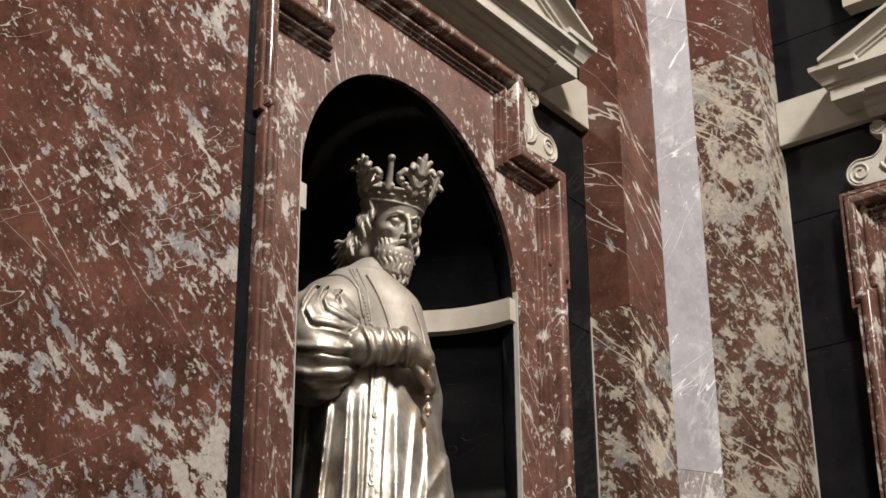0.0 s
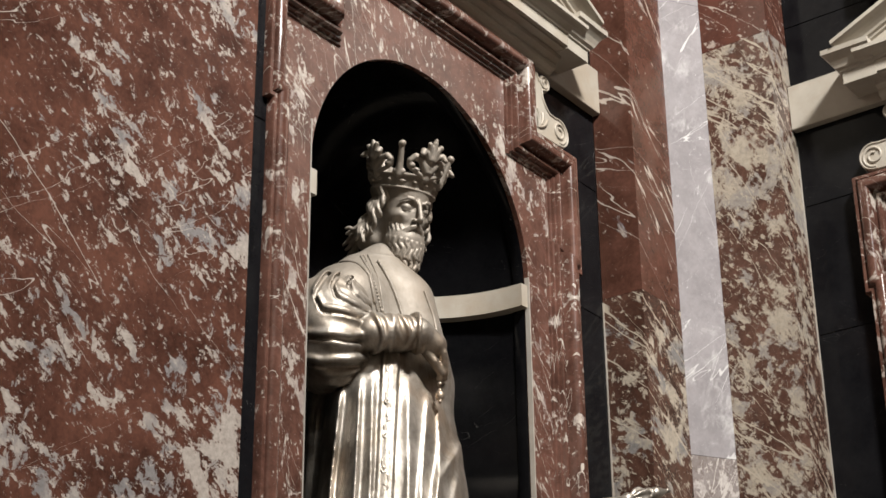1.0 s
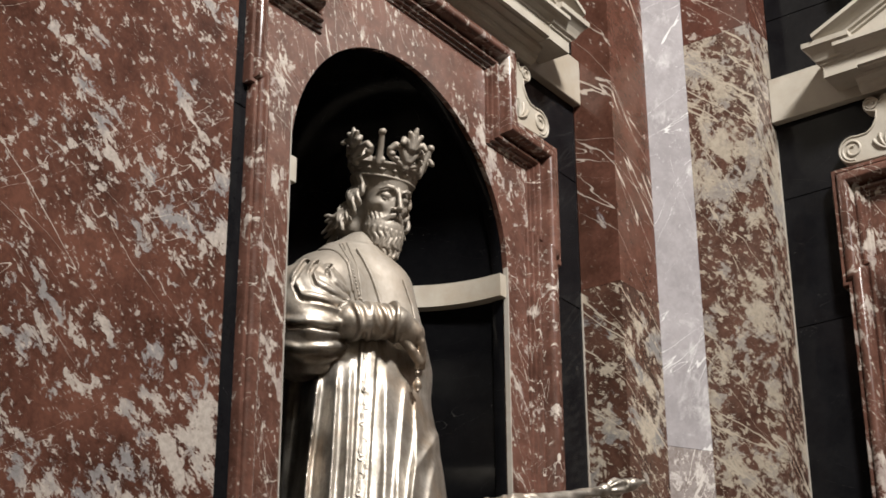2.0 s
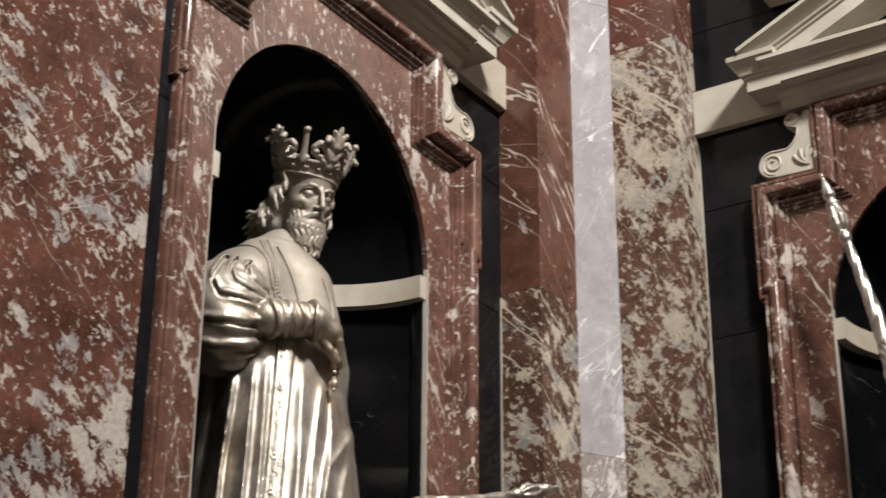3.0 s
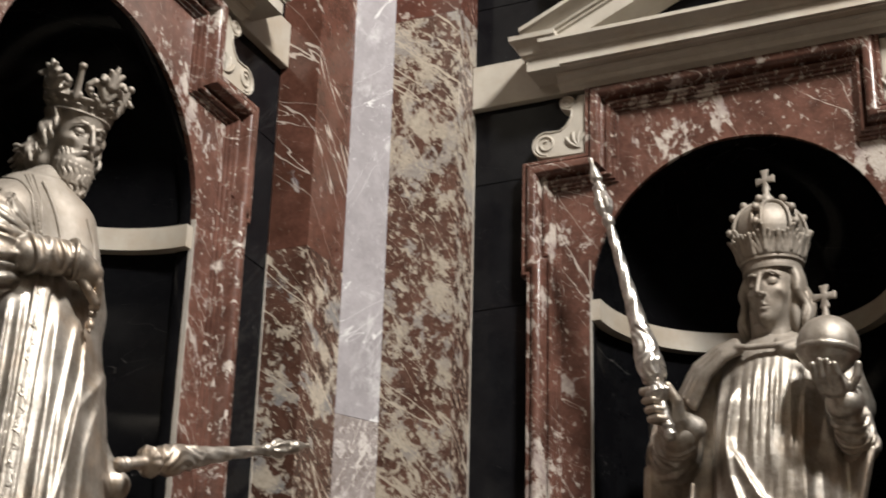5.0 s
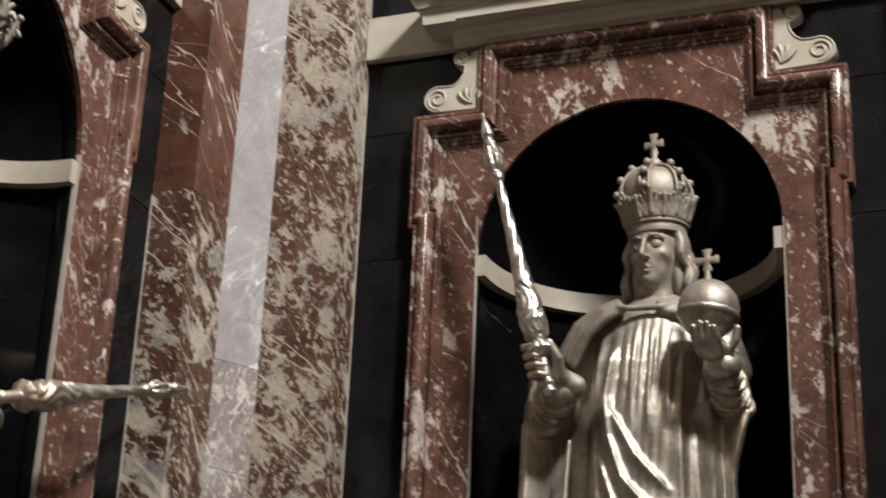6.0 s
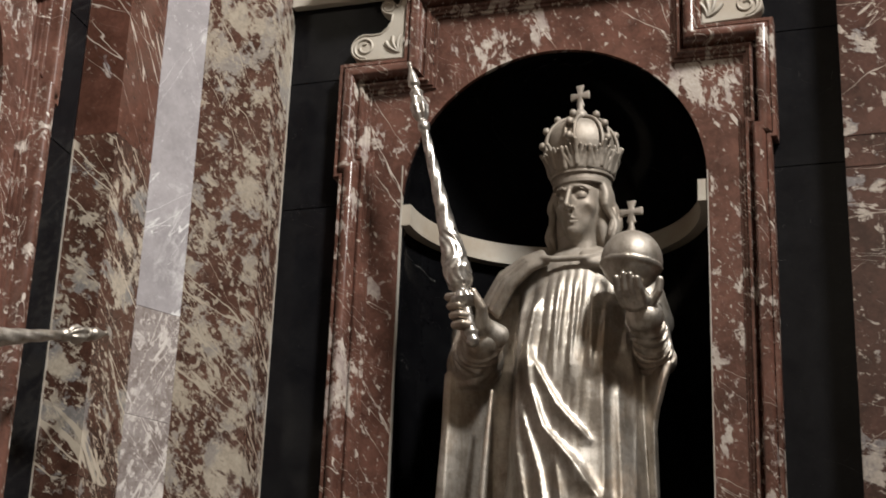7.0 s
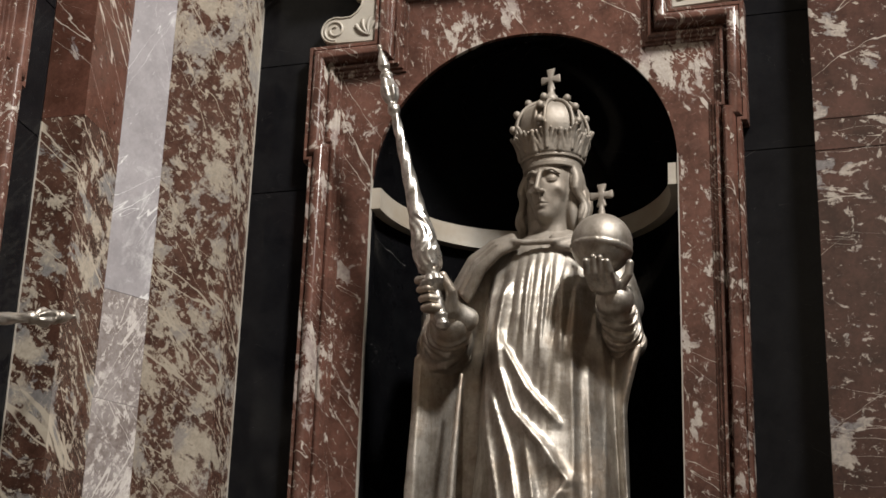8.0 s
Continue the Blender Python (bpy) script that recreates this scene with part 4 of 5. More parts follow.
def drape(u, z, folds):
    """Height of cloth folds with a crisp crest, added along curves that run down the cloth."""
    h = 0.0
    for zz, uu, amp, w0, w1 in folds:
        c = np.interp(-z, [-k for k in zz], uu)
        s = u - c
        fade = np.clip((zz[0] + 0.02 - z) / 0.06, 0, 1) * np.clip((z - zz[-1] + 0.02) / 0.06, 0, 1)
        h = h + amp * fade * np.exp(-np.where(s > 0, s / w1, -s / w0) ** 1.35)
    return h


def robe_point(a, z, lift=0.0):
    """A point of the robe's surface, a metres to the right of the axis in the main view."""
    rx, ry, cy = (np.interp(z, KING_ZS, k) for k in (KING_RX, KING_RY, KING_CY))
    p = a * RIGHT
    for b in np.linspace(0.4, 0.0, 161):
        q = p + b * NEAR
        if (q[0] / rx) ** 2 + ((q[1] - cy) / ry) ** 2 <= 1:
            break
    q = p + (b + lift) * NEAR
    return np.array((q[0], q[1], z))


def spot(a, b, z):
    p = a * RIGHT + b * NEAR
    return np.array((p[0], p[1], z))


def king_body():
    """Long robe with a smooth shoulder cape, the forearm across the chest and the other arm lowered."""
    c = Clay((-0.36, -0.26, -1.63), (0.36, 0.31, -0.04), 0.0040)

    def robe(x, y, z):
        a, b, cy = (np.interp(z, KING_ZS, k) for k in (KING_RX, KING_RY, KING_CY))
        y = y - cy
        th = np.arctan2(x / a, y / b)
        rho = np.sqrt((x / a) ** 2 + (y / b) ** 2)
        down = np.clip((-0.46 - z) / 0.4, 0, 1)
        side = x * RIGHT[0] + (y + cy) * RIGHT[1]
        back = 1 / (1 + np.exp((x * NEAR[0] + y * NEAR[1]) / 0.01))
        pl = back * down * 0.012 * np.sin(9 * th)
        near = (1 - back) * np.clip((-0.43 - z) / 0.1, 0, 1)
        pl = pl + near * drape(side, z, KING_FOLDS) + near * down * (0.0013 * ridge(58 * side + 2.6 * np.sin(5 * z) + 3 * np.sin(17 * side)) + 0.004 * np.sin(28 * side - 6 * z)) + (1 - back) * 0.0015 * np.sin(38 * side + 16 * z) * np.sin(24 * z - 11 * side)
        return (rho - 1) * 0.5 * (a + b) - pl
    c.solid((-0.36, -0.26, -1.63), (0.36, 0.31, -0.09), robe, 0.01)
    c.cap((-0.15, -0.07, -0.245), (0.15, -0.07, -0.245), 0.1, 0.1, 0.05)
    c.ell((0.0, -0.075, -0.19), (0.15, 0.10, 0.13), 0.05)
    c.cap((0.0, -0.06, -0.2), (0.0, -0.04, -0.08), 0.075, 0.05, 0.04)
    c.cap(spot(-0.035, 0.0, -0.155), spot(-0.14, 0.015, -0.205), 0.074, 0.078, 0.03)

    c.cap(spot(0.015, 0.0, -0.205), spot(0.045, 0.0, -0.42), 0.082, 0.098, 0.04)

    def hanging(x, y, z):
        a = x * RIGHT[0] + y * RIGHT[1] + 0.15
        b = x * NEAR[0] + y * NEAR[1] + 0.03
        th = np.arctan2(a, b)
        return np.sqrt(a ** 2 + b ** 2) - (0.125 + 0.02 * np.clip((-0.5 - z) / 0.6, 0, 1) + 0.010 * ridge(5 * th + 0.8 + 1.5 * z) + 0.004 * np.sin(17 * th - 5 * z))
    c.solid((-0.36, -0.26, -1.63), (0.36, 0.31, -0.40), hanging, 0.015)
    # waist hem under the sleeve, broad flat stole with raised scrolls down the front
    edge = [[robe_point(-0.013 - 0.045 * t + k, -0.40 - 1.15 * t, 0.004) for t in np.linspace(0, 1, 26)] for k in (-0.015, 0.015)]
    for e in edge:
        c.line(e, 0.0055, 0.0055, 0.004)
    mid = [robe_point(-0.013 - 0.045 * t, -0.40 - 1.15 * t, -0.007) for t in np.linspace(0, 1, 26)]
    c.line(mid, 0.016, 0.016, 0.006)
    # the other arm, set back, gripping the sceptre
    c.line([(0.20, -0.09, -0.30), (0.225, -0.07, -0.50), (0.20, 0.05, -0.72)], 0.10, 0.06, 0.03)
    c.line([(0.20, 0.05, -0.72), (0.14, 0.16, -0.82)], 0.055, 0.042, 0.02)
    return c


def king_trim(body):
    """Chain, seams and braided edges of the shoulder cape, laid on the surface of the body."""
    c = Clay((-0.26, -0.16, -0.42), (0.12, 0.24, -0.06), 0.0024)

    def laid(a, z, lift):
        last = 1.0
        for b in np.arange(0.30, -0.05, -0.004):
            g = (spot(a, b, z) - body.lo) / body.h
            k = np.clip(np.floor(g).astype(int), 0, body.n - 2)
            w = g - k
            f = body.f[k[0]:k[0] + 2, k[1]:k[1] + 2, k[2]:k[2] + 2]
            for t in w:
                f = f[0] * (1 - t) + f[1] * t
            if f < 0:
                b += 0.004 * -f / (last - f)
                break
            last = f
        return spot(a, b + lift, z)

    def seam(stops, r, lift=0.001):
        zs = np.linspace(stops[0][1], stops[-1][1], 22)
        c.line([laid(np.interp(-z, [-q[1] for q in stops], [q[0] for q in stops]), z, lift) for z in zs], r, r, 0.002)
    for k in range(40):
        t = k / 39
        c.ell(laid(-0.045 + 0.062 * t + 0.006 * math.sin(math.pi * t), -0.125 - 0.165 * t, 0.002 if k % 2 else 0.0045), (0.0046, 0.0046, 0.0056), 0.001)
    seam(((-0.072, -0.100), (-0.046, -0.185), (-0.030, -0.29)), 0.0030)
    seam(((-0.090, -0.105), (-0.064, -0.185), (-0.046, -0.29)), 0.0030)
    seam(((-0.140, -0.125), (-0.100, -0.150), (-0.066, -0.200), (-0.052, -0.27)), 0.0046)
    seam(((0.070, -0.195), (0.092, -0.26), (0.106, -0.34)), 0.0040)
    for k in range(22):
        t = k / 21
        c.ell(laid(-0.081 + 0.044 * t, -0.105 - 0.18 * t, 0.0005), (0.0034, 0.0034, 0.0044), 0.001)
    return c.skin()


def king_scrolls():
    c = Clay((-0.30, -0.05, -1.1), (0.02, 0.28, -0.38), 0.003)
    for i in range(15):
        z0 = -0.45 - 0.043 * i
        s = (-1) ** i
        cen = -0.013 - 0.045 * (-0.40 - z0) / 1.15
        pts = []
        for k in range(12):
            t = k / 11
            r = 0.009 * (1 - 0.75 * t)
            an = 1.2 + 4.8 * t
            pts.append(robe_point(cen + s * (r * math.cos(an) - 0.002), z0 + r * math.sin(an), 0.0075))
        c.line(pts, 0.0030, 0.0026, 0.001)
        c.line([robe_point(cen + s * 0.008 * math.sin(math.pi * t), z0 - 0.043 * t, 0.0065) for t in (0, .25, .5, .75, 1)], 0.0032, 0.0032, 0.002)
    return c.skin()


def king_sleeve():
    """Puffed, deeply slashed sleeve whose folds run together at the cuff, with the forearm and hand."""
    c = Clay((-0.46, -0.28, -0.60), (0.08, 0.26, -0.13), 0.0028)
    cen = spot(-0.155, 0.175, -0.352)
    axis = RIGHT + np.array((0, 0, -0.10))
    axis /= np.linalg.norm(axis)
    e1 = NEAR
    e2 = np.cross(axis, e1)
    e2 = e2 if e2[2] > 0 else -e2

    def fn(x, y, z):
        px, py, pz = x - cen[0], y - cen[1], z - cen[2]
        t = px * axis[0] + py * axis[1] + pz * axis[2]
        p = px * e1[0] + py * e1[1] + pz * e1[2]
        q = px * e2[0] + py * e2[1] + pz * e2[2]
        g = np.sqrt((t / np.where(t < 0, 0.135, 0.098)) ** 2 + (p / 0.112) ** 2 + (q / 0.150) ** 2)
        el = np.arctan2(q, np.maximum(p, 0.0) + 0.09)
        gather = np.clip((t + 0.02) / 0.09, 0, 1)
        return (g - 1) * 0.122 - 0.0035 * gather * np.sin(34 * el) - 0.0022 * np.sin(48 * t + 9 * el) * np.sin(5 * el + 14 * t)
    c.solid(cen - 0.2, cen + 0.2, fn, 0.006)
    c.cap(spot(-0.15, 0.10, -0.27), spot(-0.17, 0.12, -0.33), 0.085, 0.09, 0.04)

    def skin_point(a, z, lift):
        for b in np.linspace(0.36, 0.0, 181):
            x, y, zz = spot(a, b, z)
            if fn(x, y, zz) < 0:
                break
        return spot(a, b + lift, z)
    # slashes: a raised lip over an undercut groove, all drawn together at the cuff
    for cut in (((-0.136, -0.160), (-0.166, -0.22), (-0.192, -0.29), (-0.172, -0.338), (-0.10, -0.345), (-0.046, -0.330)),
                ((-0.126, -0.185), (-0.152, -0.262), (-0.140, -0.300), (-0.10, -0.316), (-0.050, -0.318)),
                ((-0.104, -0.205), (-0.114, -0.258), (-0.094, -0.284), (-0.052, -0.298)),
                ((-0.230, -0.392), (-0.18, -0.402), (-0.11, -0.404), (-0.036, -0.376)),
                ((-0.225, -0.448), (-0.17, -0.462), (-0.11, -0.455), (-0.034, -0.408))):
        path = []
        for (a0, z0), (a1, z1) in zip(cut, cut[1:]):
            path += [(a0 + (a1 - a0) * t, z0 + (z1 - z0) * t) for t in np.linspace(0, 1, 7)[:-1]]
        path.append(cut[-1])
        path = [path[0]] + [tuple((np.array(path[i - 1]) + 2 * np.array(path[i]) + np.array(path[i + 1])) / 4) for i in range(1, len(path) - 1)] + [path[-1]]
        c.line([skin_point(a, z + 0.009, 0.000) for a, z in path], 0.0085, 0.006, 0.010)
        c.line([skin_point(a, z - 0.004, 0.002) for a, z in path], 0.0062, 0.0040, 0.0025, carve=True)
    # gathered cuff on the forearm
    w0, w1 = spot(-0.060, 0.215, -0.366), spot(0.046, 0.172, -0.350)
    c.cap(w0, w1, 0.043, 0.039, 0.006)
    d = (w1 - w0) / np.linalg.norm(w1 - w0)
    side = np.cross(d, (0, 0, 1.0))
    side /= np.linalg.norm(side)
    up = np.cross(side, d)
    for i, t in enumerate((0.06, 0.20, 0.36, 0.50, 0.66, 0.80, 0.97)):
        r = (0.046, 0.042, 0.043, 0.040, 0.041, 0.039, 0.046)[i]
        c.line([w0 + (w1 - w0) * t + (side * math.cos(k) + up * math.sin(k)) * r + d * 0.006 * math.sin(2 * k + 1.7 * i) for k in np.linspace(0, 2 * math.pi, 25)], 0.0062, 0.0062, 0.005)
    # the hand, laid flat and bent down over the chest
    k0, k1 = spot(0.056, 0.164, -0.350), spot(0.088, 0.145, -0.370)
    c.line([k0, k1], 0.036, 0.034, 0.012)
    for i in range(4):
        o = 0.017 * i
        c.line([spot(0.086 + 0.3 * o, 0.162 - o, -0.352 - 0.1 * o), spot(0.112 + 0.1 * o, 0.150 - o, -0.392), spot(0.116, 0.130 - o, -0.434 + 0.1 * o)], 0.0135, 0.0095, 0.003)
    c.line([spot(0.064, 0.160, -0.380), spot(0.090, 0.152, -0.415), spot(0.108, 0.137, -0.440)], 0.014, 0.010, 0.004)
    # pendant tassel
    for i, r in enumerate((0.009, 0.006, 0.005, 0.011, 0.005)):
        c.ell(spot(0.104, 0.128 + 0.004 * i, -0.448 - 0.0165 * i), (r, r, r * (1.3 if i == 3 else 1)), 0.003)
    return c.skin()


def rod(a, b, s):
    lo, hi = np.minimum(a, b) - 0.07, np.maximum(a, b) + 0.07
    c = Clay(lo, hi, 0.003)
    sceptre(c, a, b, s)
    return c.skin()


MANTLE_EDGE = {-1: ([-1.63, -1.2, -0.95, -0.72, -0.5, -0.35], [0.345, 0.335, 0.328, 0.318, 0.308, 0.27]),
               1: ([-1.63, -1.2, -0.95, -0.72, -0.55, -0.35], [0.30, 0.285, 0.272, 0.268, 0.316, 0.27])}


def emperor_body():
    """Wide mantle open over a long pleated gown, one hand holding a sceptre, the other lifting an orb."""
    c = Clay((-0.42, -0.24, -1.63), (0.45, 0.34, -0.12), 0.0042)
    cx = 0.07
    zs = [-1.63, -1.3, -0.95, -0.75, -0.55, -0.42, -0.33, -0.25, -0.18]
    rx = [0.24, 0.23, 0.205, 0.195, 0.185, 0.18, 0.17, 0.14, 0.07]
    ry = [0.25, 0.235, 0.215, 0.20, 0.19, 0.175, 0.155, 0.12, 0.06]

    def gown(x, y, z):
        a, b = np.interp(z, zs, rx), np.interp(z, zs, ry)
        x = x - cx
        th = np.arctan2(x / a, y / b)
        rho = np.sqrt((x / a) ** 2 + (y / b) ** 2)
        down = np.clip((-0.24 - z) / 0.15, 0, 1)
        front = np.clip((y + 0.03) / 0.05, 0, 1)
        pl = 0.006 * np.sin(8 * th) * (1 - front) + front * (drape(x + cx, z, GOWN_FOLDS) + np.clip((z + 0.62) / 0.15, 0.15, 1) * 0.0048 * ridge(88 * x + 1.6 * np.sin(6 * z) + 2.2 * np.sin(21 * x)) + 0.003 * np.sin(33 * x - 8 * z) + 0.0016 * np.sin(45 * x + 22 * z))
        return (rho - 1) * 0.5 * (a + b) - pl * down
    c.solid((-0.30, -0.24, -1.63), (0.36, 0.34, -0.15), gown, 0.01)
        # mantle: shoulders and the two hanging sides with thick edges
    c.line([(-0.10 + 0.045, 0.0, -0.235), (-0.19 + 0.045, -0.03, -0.30), (-0.235 + 0.045, -0.02, -0.41)], 0.058, 0.07, 0.03)
    c.line([(0.10 + 0.045, 0.0, -0.235), (0.19 + 0.045, -0.04, -0.295), (0.225 + 0.045, -0.03, -0.40)], 0.062, 0.058, 0.03)
    for s in (-1, 1):
        def side(x, y, z, s=s):
            u = (x - 0.02) * s
            edge = np.interp(z, *MANTLE_EDGE[s])
            fold = 0.012 * np.sin(30 * u + 5 * z) + 0.012 * np.sin(6 * z + 11 * u)
            return np.maximum(np.maximum(u - edge, 0.10 - u), np.abs(y + 0.02 + fold - 0.10 * np.clip((u - 0.2) / 0.1, 0, 1)) - 0.02)
        lo, hi = sorted((s * 0.08, s * 0.40))
        c.solid((lo, -0.2, -1.63), (hi, 0.25, -0.36), side, 0.025)
        pts = [(0.02 + s * np.interp(z, *MANTLE_EDGE[s]), 0.085 + 0.012 * math.sin(9 * z), z) for z in np.linspace(-0.56, -1.62, 18)]
        c.line(pts, 0.004, 0.014, 0.025)
        inner = [(0.02 + s * np.interp(z, [-1.63, -0.9, -0.5, -0.3], [0.22, 0.19, 0.165, 0.13]), 0.115 + 0.03 * min(1.0, (-0.62 - z) / 0.5) + 0.01 * math.sin(7 * z), z) for z in np.linspace(-0.62, -1.6, 14)]
        c.line(inner, 0.006, 0.026, 0.045)
    # broad turned collar: a soft flap over each shoulder with a raised edge and a few creases
    upper = [np.array(p) for p in ((-0.030, 0.075, -0.205), (-0.085, 0.075, -0.222), (-0.150, 0.06, -0.258), (-0.198, 0.045, -0.330))]
    lower = [np.array(p) for p in ((-0.004, 0.125, -0.250), (-0.050, 0.125, -0.268), (-0.105, 0.110, -0.312), (-0.150, 0.085, -0.385))]
    for t in np.linspace(0, 1, 7):
        c.line([p + (q - p) * t + np.array((0, 0.010 * math.sin(math.pi * t), 0)) for p, q in zip(upper, lower)], 0.012, 0.012, 0.008)
    c.line(lower, 0.009, 0.009, 0.003)
    for t in (0.3, 0.62):
        c.line([p + (q - p) * t + np.array((0, 0.022, 0)) for p, q in zip(upper, lower)][1:], 0.004, 0.006, 0.006, carve=True)
    c.line([(-0.012, 0.130, -0.240), (0.02, 0.145, -0.252), (0.105, 0.145, -0.254), (0.142, 0.125, -0.240)], 0.009, 0.009, 0.005)
    right = [np.array(p) for p in ((0.100, 0.11, -0.232), (0.170, 0.09, -0.222), (0.235, 0.055, -0.300), (0.275, 0.045, -0.37))]
    under = [np.array(p) for p in ((0.118, 0.13, -0.262), (0.168, 0.125, -0.272), (0.215, 0.095, -0.330), (0.250, 0.075, -0.39))]
    for t in np.linspace(0, 1, 5):
        c.line([p + (q - p) * t for p, q in zip(right, under)], 0.013, 0.013, 0.008)
    c.line(under, 0.009, 0.009, 0.003)
    # arm to the sceptre: wide cuff, forearm, fist
    c.line([(-0.235, 0.0, -0.42), (-0.215, 0.08, -0.535), (-0.165, 0.19, -0.50)], 0.075, 0.052, 0.02)
    for i in range(4):
        c.line([(-0.25 + 0.02 * i, 0.09 + 0.03 * i, -0.585 + 0.02 * i), (-0.2 + 0.012 * i, 0.12 + 0.03 * i, -0.59 + 0.022 * i), (-0.155 + 0.004 * i, 0.11 + 0.035 * i, -0.55 + 0.02 * i)], 0.012, 0.012, 0.006)
    c.ell((-0.178, 0.225, -0.475), (0.040, 0.03, 0.045), 0.008, (0, -25, 0))
    e, w = np.array((-0.225, 0.05, -0.520)), np.array((-0.170, 0.185, -0.500))
    d = (w - e) / np.linalg.norm(w - e)
    u = np.cross(d, (0, 0, 1.0))
    v = np.cross(d, u)
    for i in range(6):
        t = i / 5
        p, r = e + (w - e) * t, 0.074 - 0.020 * t
        c.line([p + (u * math.cos(k) + v * math.sin(k)) * r + d * 0.012 * math.sin(2 * k + 1.3 * i) for k in np.linspace(0, 2 * math.pi, 25)], 0.0075, 0.0075, 0.006)
    return c.skin()


def fist():
    c = Clay((-0.29, 0.19, -0.56), (-0.08, 0.34, -0.33), 0.003)
    c.ell((-0.185, 0.245, -0.445), (0.035, 0.026, 0.052), 0.01, (0, -18, 0))
    for i in range(4):
        z = -0.395 - 0.027 * i
        x = -0.228 + 0.007 * i
        c.line([(x + 0.05, 0.245, z), (x + 0.008, 0.272, z - 0.001), (x - 0.006, 0.292, z - 0.004), (x + 0.018, 0.305, z - 0.006), (x + 0.032, 0.292, z - 0.006)], 0.0135, 0.0115, 0.003)
    c.line([(-0.15, 0.25, -0.47), (-0.145, 0.275, -0.43), (-0.165, 0.295, -0.39)], 0.020, 0.012, 0.005)
    c.line([(-0.165, 0.235, -0.465), (-0.125, 0.19, -0.485)], 0.030, 0.036, 0.02)
    return c.skin()


def orb_hand():
    c = Clay((0.13, 0.10, -0.60), (0.40, 0.36, -0.12), 0.003)
    o = np.array((0.262, 0.24, -0.312))
    c.ell(o, (0.083, 0.083, 0.083), 0.002)

    def belt(x, y, z):
        w = z - o[2] + 0.018 + 0.1 * (x - o[0])
        rho = np.sqrt((x - o[0]) ** 2 + (y - o[1]) ** 2 + (z - o[2]) ** 2)
        return np.maximum(rho - 0.0865, np.abs(w) - 0.006)
    c.solid(o - 0.1, o + 0.1, belt, 0.002)
    c.cap(o + np.array((0, 0, 0.08)), o + np.array((0, 0, 0.115)), 0.012, 0.006, 0.004)
    cross(c, o + np.array((0, 0, 0.142)), 0.033, 0.15)
    # hand from below with raised fingers, forearm and folded sleeve
    c.line([(0.288, 0.205, -0.462), (0.276, 0.235, -0.425)], 0.033, 0.036, 0.015)
    c.ell((0.276, 0.262, -0.432), (0.038, 0.018, 0.028), 0.012)
    for i in range(4):
        a = -0.032 + 0.0195 * i
        c.line([(0.273 + a * 0.85, 0.262, -0.440), (0.268 + a, 0.304, -0.416), (0.265 + a * 0.95, 0.320, -0.388 + (0.0, 0.010, 0.007, -0.005)[i])], 0.0135, 0.0092, 0.003)
    c.line([(0.308, 0.235, -0.440), (0.336, 0.255, -0.408), (0.342, 0.264, -0.380)], 0.014, 0.010, 0.005)
    return c.skin()


def orb_sleeve():
    c = Clay((0.17, -0.06, -0.66), (0.42, 0.32, -0.34), 0.004)
    c.line([(0.262, 0.0, -0.42), (0.292, 0.06, -0.53)], 0.056, 0.052, 0.02)
    e, w = np.array((0.292, 0.06, -0.535)), np.array((0.29, 0.205, -0.468))
    for i in range(7):
        t = i / 6
        p = e + (w - e) * t + np.array((0, 0, -0.006 * math.sin(5 * t)))
        r = (0.052, 0.047, 0.050, 0.045, 0.048, 0.043, 0.046)[i]
        c.cap(p - np.array((0.006, 0, 0)), p + np.array((0.006, 0, 0)), r, r, 0.006)
    d = (w - e) / np.linalg.norm(w - e)
    u = np.array((1.0, 0, 0))
    v = np.cross(d, u)
    for i in range(6):
        p = e + (w - e) * (i + 0.5) / 6
        r = 0.052 - 0.001 * i
        ring = [p + (u * math.cos(k) + v * math.sin(k)) * r + d * 0.008 * math.sin(2 * k + i) for k in np.linspace(-0.4, 3.5, 14)]
        c.line(ring, 0.0065, 0.0065, 0.004, carve=True)
        ring = [p + (u * math.cos(k) + v * math.sin(k)) * r + d * 0.008 * math.sin(2 * k + i) for k in np.linspace(2.9, 6.7, 14)]
        c.line(ring, 0.0065, 0.0065, 0.004, carve=True)
    return c.skin()


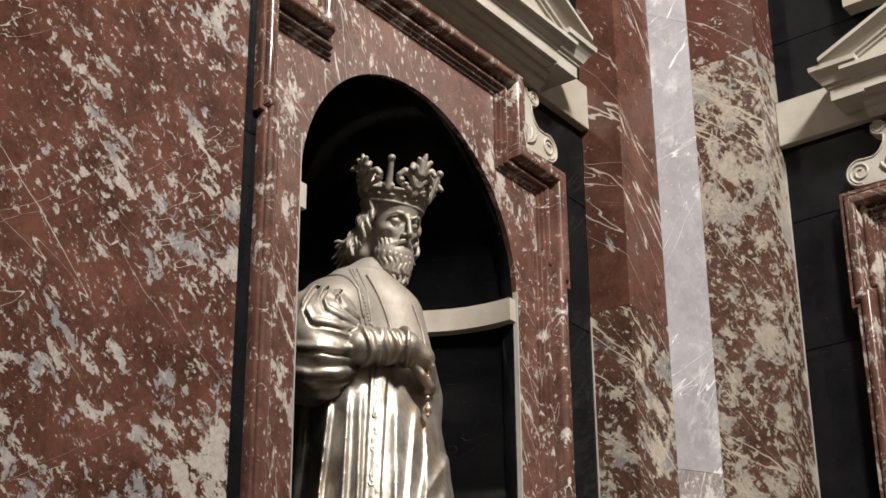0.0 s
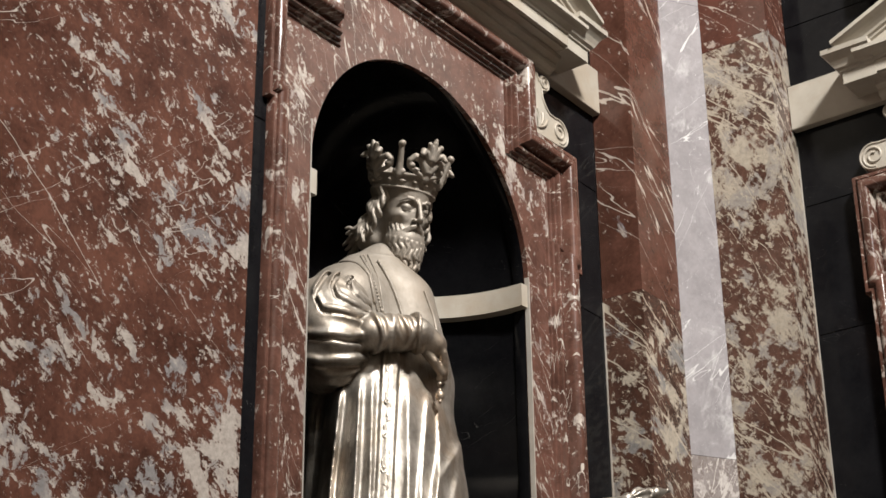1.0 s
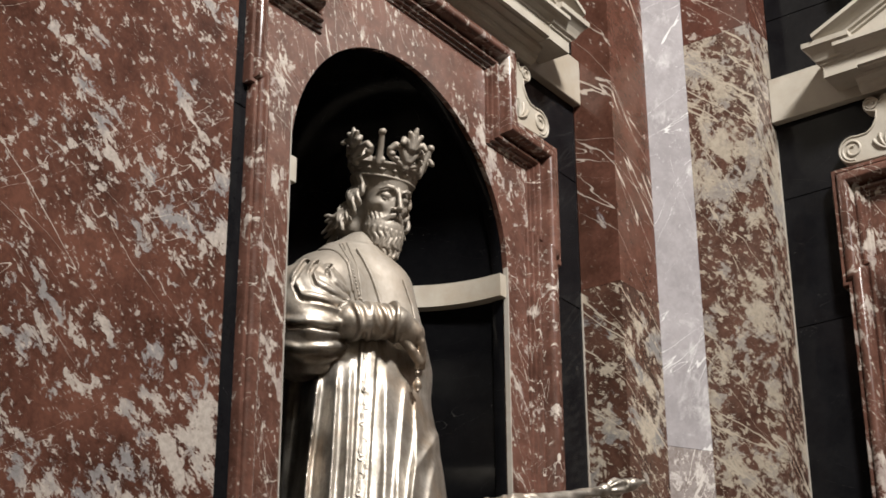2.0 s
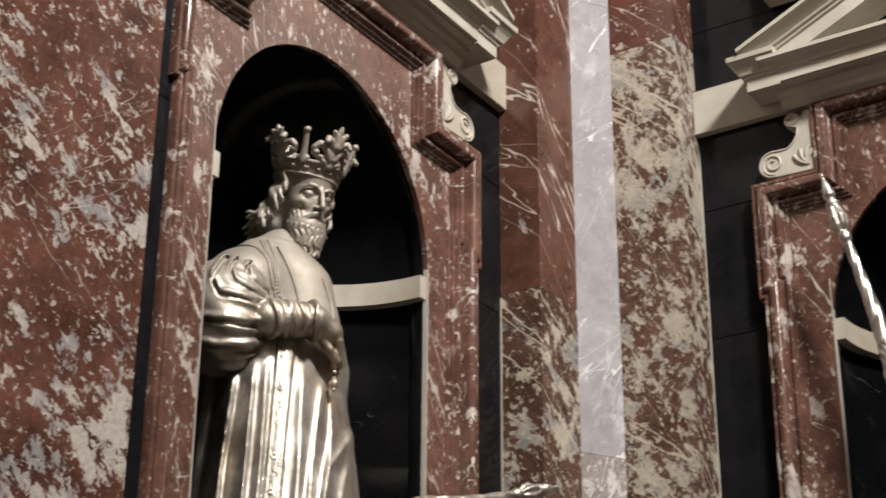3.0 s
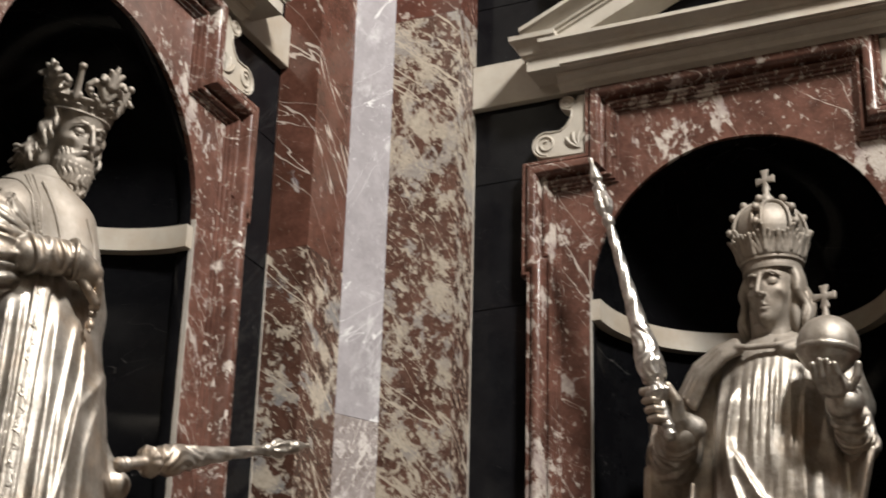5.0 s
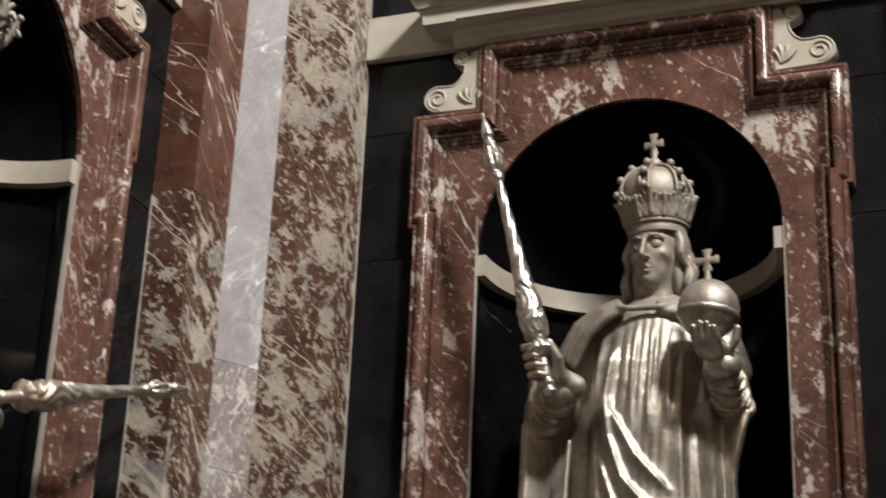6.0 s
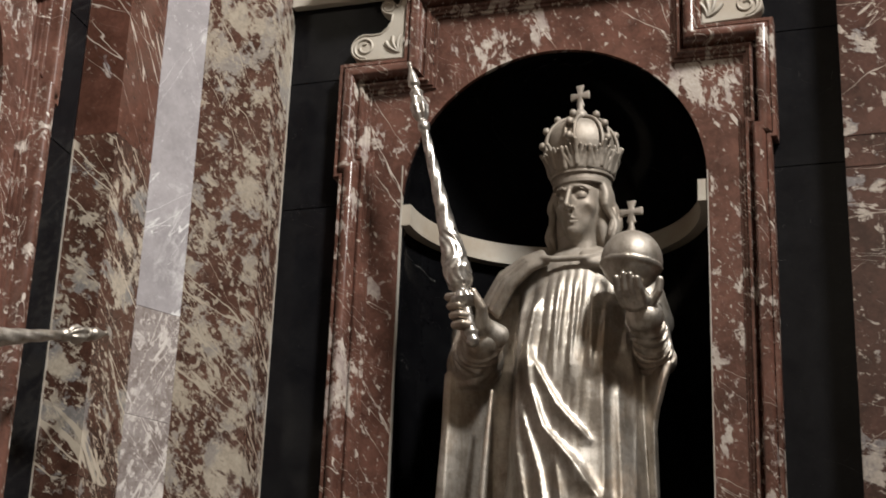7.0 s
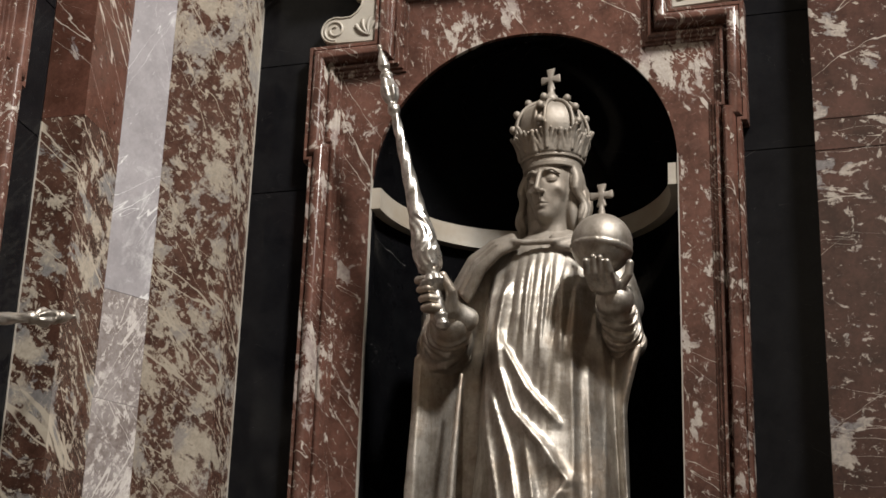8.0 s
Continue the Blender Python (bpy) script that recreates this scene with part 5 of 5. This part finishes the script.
def silver():
    m, nt, b = nodes_of("aged_silver_leaf")
    co = coords(nt, 0.03, rnd=9.0)
    col = mixc(nt, ramp(nt, noise_at(nt, co, 9.0, 8.0, 0.72), 0.40, 0.62), (0.54, 0.50, 0.45), (0.30, 0.268, 0.23))
    col = mixc(nt, mathn(nt, "MULTIPLY", ramp(nt, noise_at(nt, co, 4.0, 5.0, 0.65), 0.52, 0.68), 0.75), col, (0.42, 0.32, 0.235))
    scuff = ramp(nt, noise_at(nt, co, 34.0, 9.0, 0.78), 0.53, 0.66)
    col = mixc(nt, mathn(nt, "MULTIPLY", scuff, 0.5), col, (0.18, 0.155, 0.125))
    long = coords(nt, 0.02, 9.0, (1, 1, 0.12), (0, 0, 0), 9.0)
    rub = ramp(nt, noise_at(nt, long, 42.0, 7.0, 0.72), 0.47, 0.66)
    col = mixc(nt, mathn(nt, "MULTIPLY", rub, 0.5), col, (0.2, 0.165, 0.12))
    # heads and shoulders are dull with dust, the hanging cloth below is still burnished
    tc = nt.nodes.new("ShaderNodeTexCoord")
    sep = nt.nodes.new("ShaderNodeSeparateXYZ")
    nt.links.new(tc.outputs["Object"], sep.inputs[0])
    high = mathn(nt, "ADD", sep.outputs["Z"], mathn(nt, "MULTIPLY", noise_at(nt, co, 6.0, 6.0, 0.65), 0.16))
    dust = ramp(nt, mathn(nt, "ADD", high, 1.0 - SPRING), 0.72, 0.84)
    col = mixc(nt, mathn(nt, "MULTIPLY", dust, 0.7), col, (0.225, 0.19, 0.152))
    nt.links.new(col, b.inputs["Base Color"])
    nt.links.new(mathn(nt, "SUBTRACT", 0.88, mathn(nt, "MULTIPLY", dust, 0.5)), b.inputs["Metallic"])
    rg = mathn(nt, "ADD", ramp(nt, noise_at(nt, co, 5.0, 5.0, 0.6), 0.35, 0.7, (0.31, 0.31, 0.31, 1), (0.48, 0.48, 0.48, 1)), mathn(nt, "MULTIPLY", noise_at(nt, co, 70.0, 4.0, 0.7), 0.16))
    nt.links.new(mathn(nt, "ADD", rg, mathn(nt, "MULTIPLY", dust, 0.12)), b.inputs["Roughness"])
    bump = add(nt, "ShaderNodeBump", Strength=0.4, Distance=0.003)
    nt.links.new(noise_at(nt, co, 60.0, 6.0, 0.7), bump.inputs["Height"])
    nt.links.new(bump.outputs[0], b.inputs["Normal"])
    return m


def polished_silver():
    m, nt, b = nodes_of("polished_silver")
    co = coords(nt, 0.03, rnd=9.0)
    tone = ramp(nt, noise_at(nt, co, 40.0, 7.0, 0.7), 0.42, 0.66, (0.66, 0.63, 0.59, 1), (0.30, 0.27, 0.235, 1))
    nt.links.new(tone, b.inputs["Base Color"])
    b.inputs["Metallic"].default_value = 0.95
    nt.links.new(ramp(nt, noise_at(nt, co, 25.0, 5.0), 0.3, 0.7, (0.26, 0.26, 0.26, 1), (0.42, 0.42, 0.42, 1)), b.inputs["Roughness"])
    return m


SILVER = silver()
POLISHED = polished_silver()


def shift(piece, off):
    return piece[0] + np.array(off), piece[1]


def statues():
    back = -0.10
    v, q = scaled(bearded_head(), 0.82, 0.83)
    robe = king_body()
    body = [(turned(p[0], (0, 0, 0), 14), p[1]) for p in (robe.skin(), king_trim(robe), king_scrolls(), king_sleeve())]
    king = [(turned(v, (0.014, 0.010, 0.056), -16, -17), q), *body, rod((0.74, 0.33, -0.578), (0.05, 0.215, -0.815), 0.95)]
    statue("statue", [shift(p, (0, back, 0)) for p in king], WEST, (SILVER, SILVER), "silvered statue of a bearded crowned king in a long robe")
    v, q = scaled(young_head(), 0.9, 1.0)
    emperor = [(turned(v, (0.078, 0.045, -0.052), -14, -3), q), emperor_body(), orb_hand(), orb_sleeve(), fist(), rod((-0.381, 0.29, 0.34), (-0.160, 0.282, -0.540), 0.95)]
    statue("statue", [shift(p, (0, back, 0)) for p in emperor], NORTH, (SILVER, POLISHED), "silvered statue of a crowned emperor holding sceptre and orb")


statues()
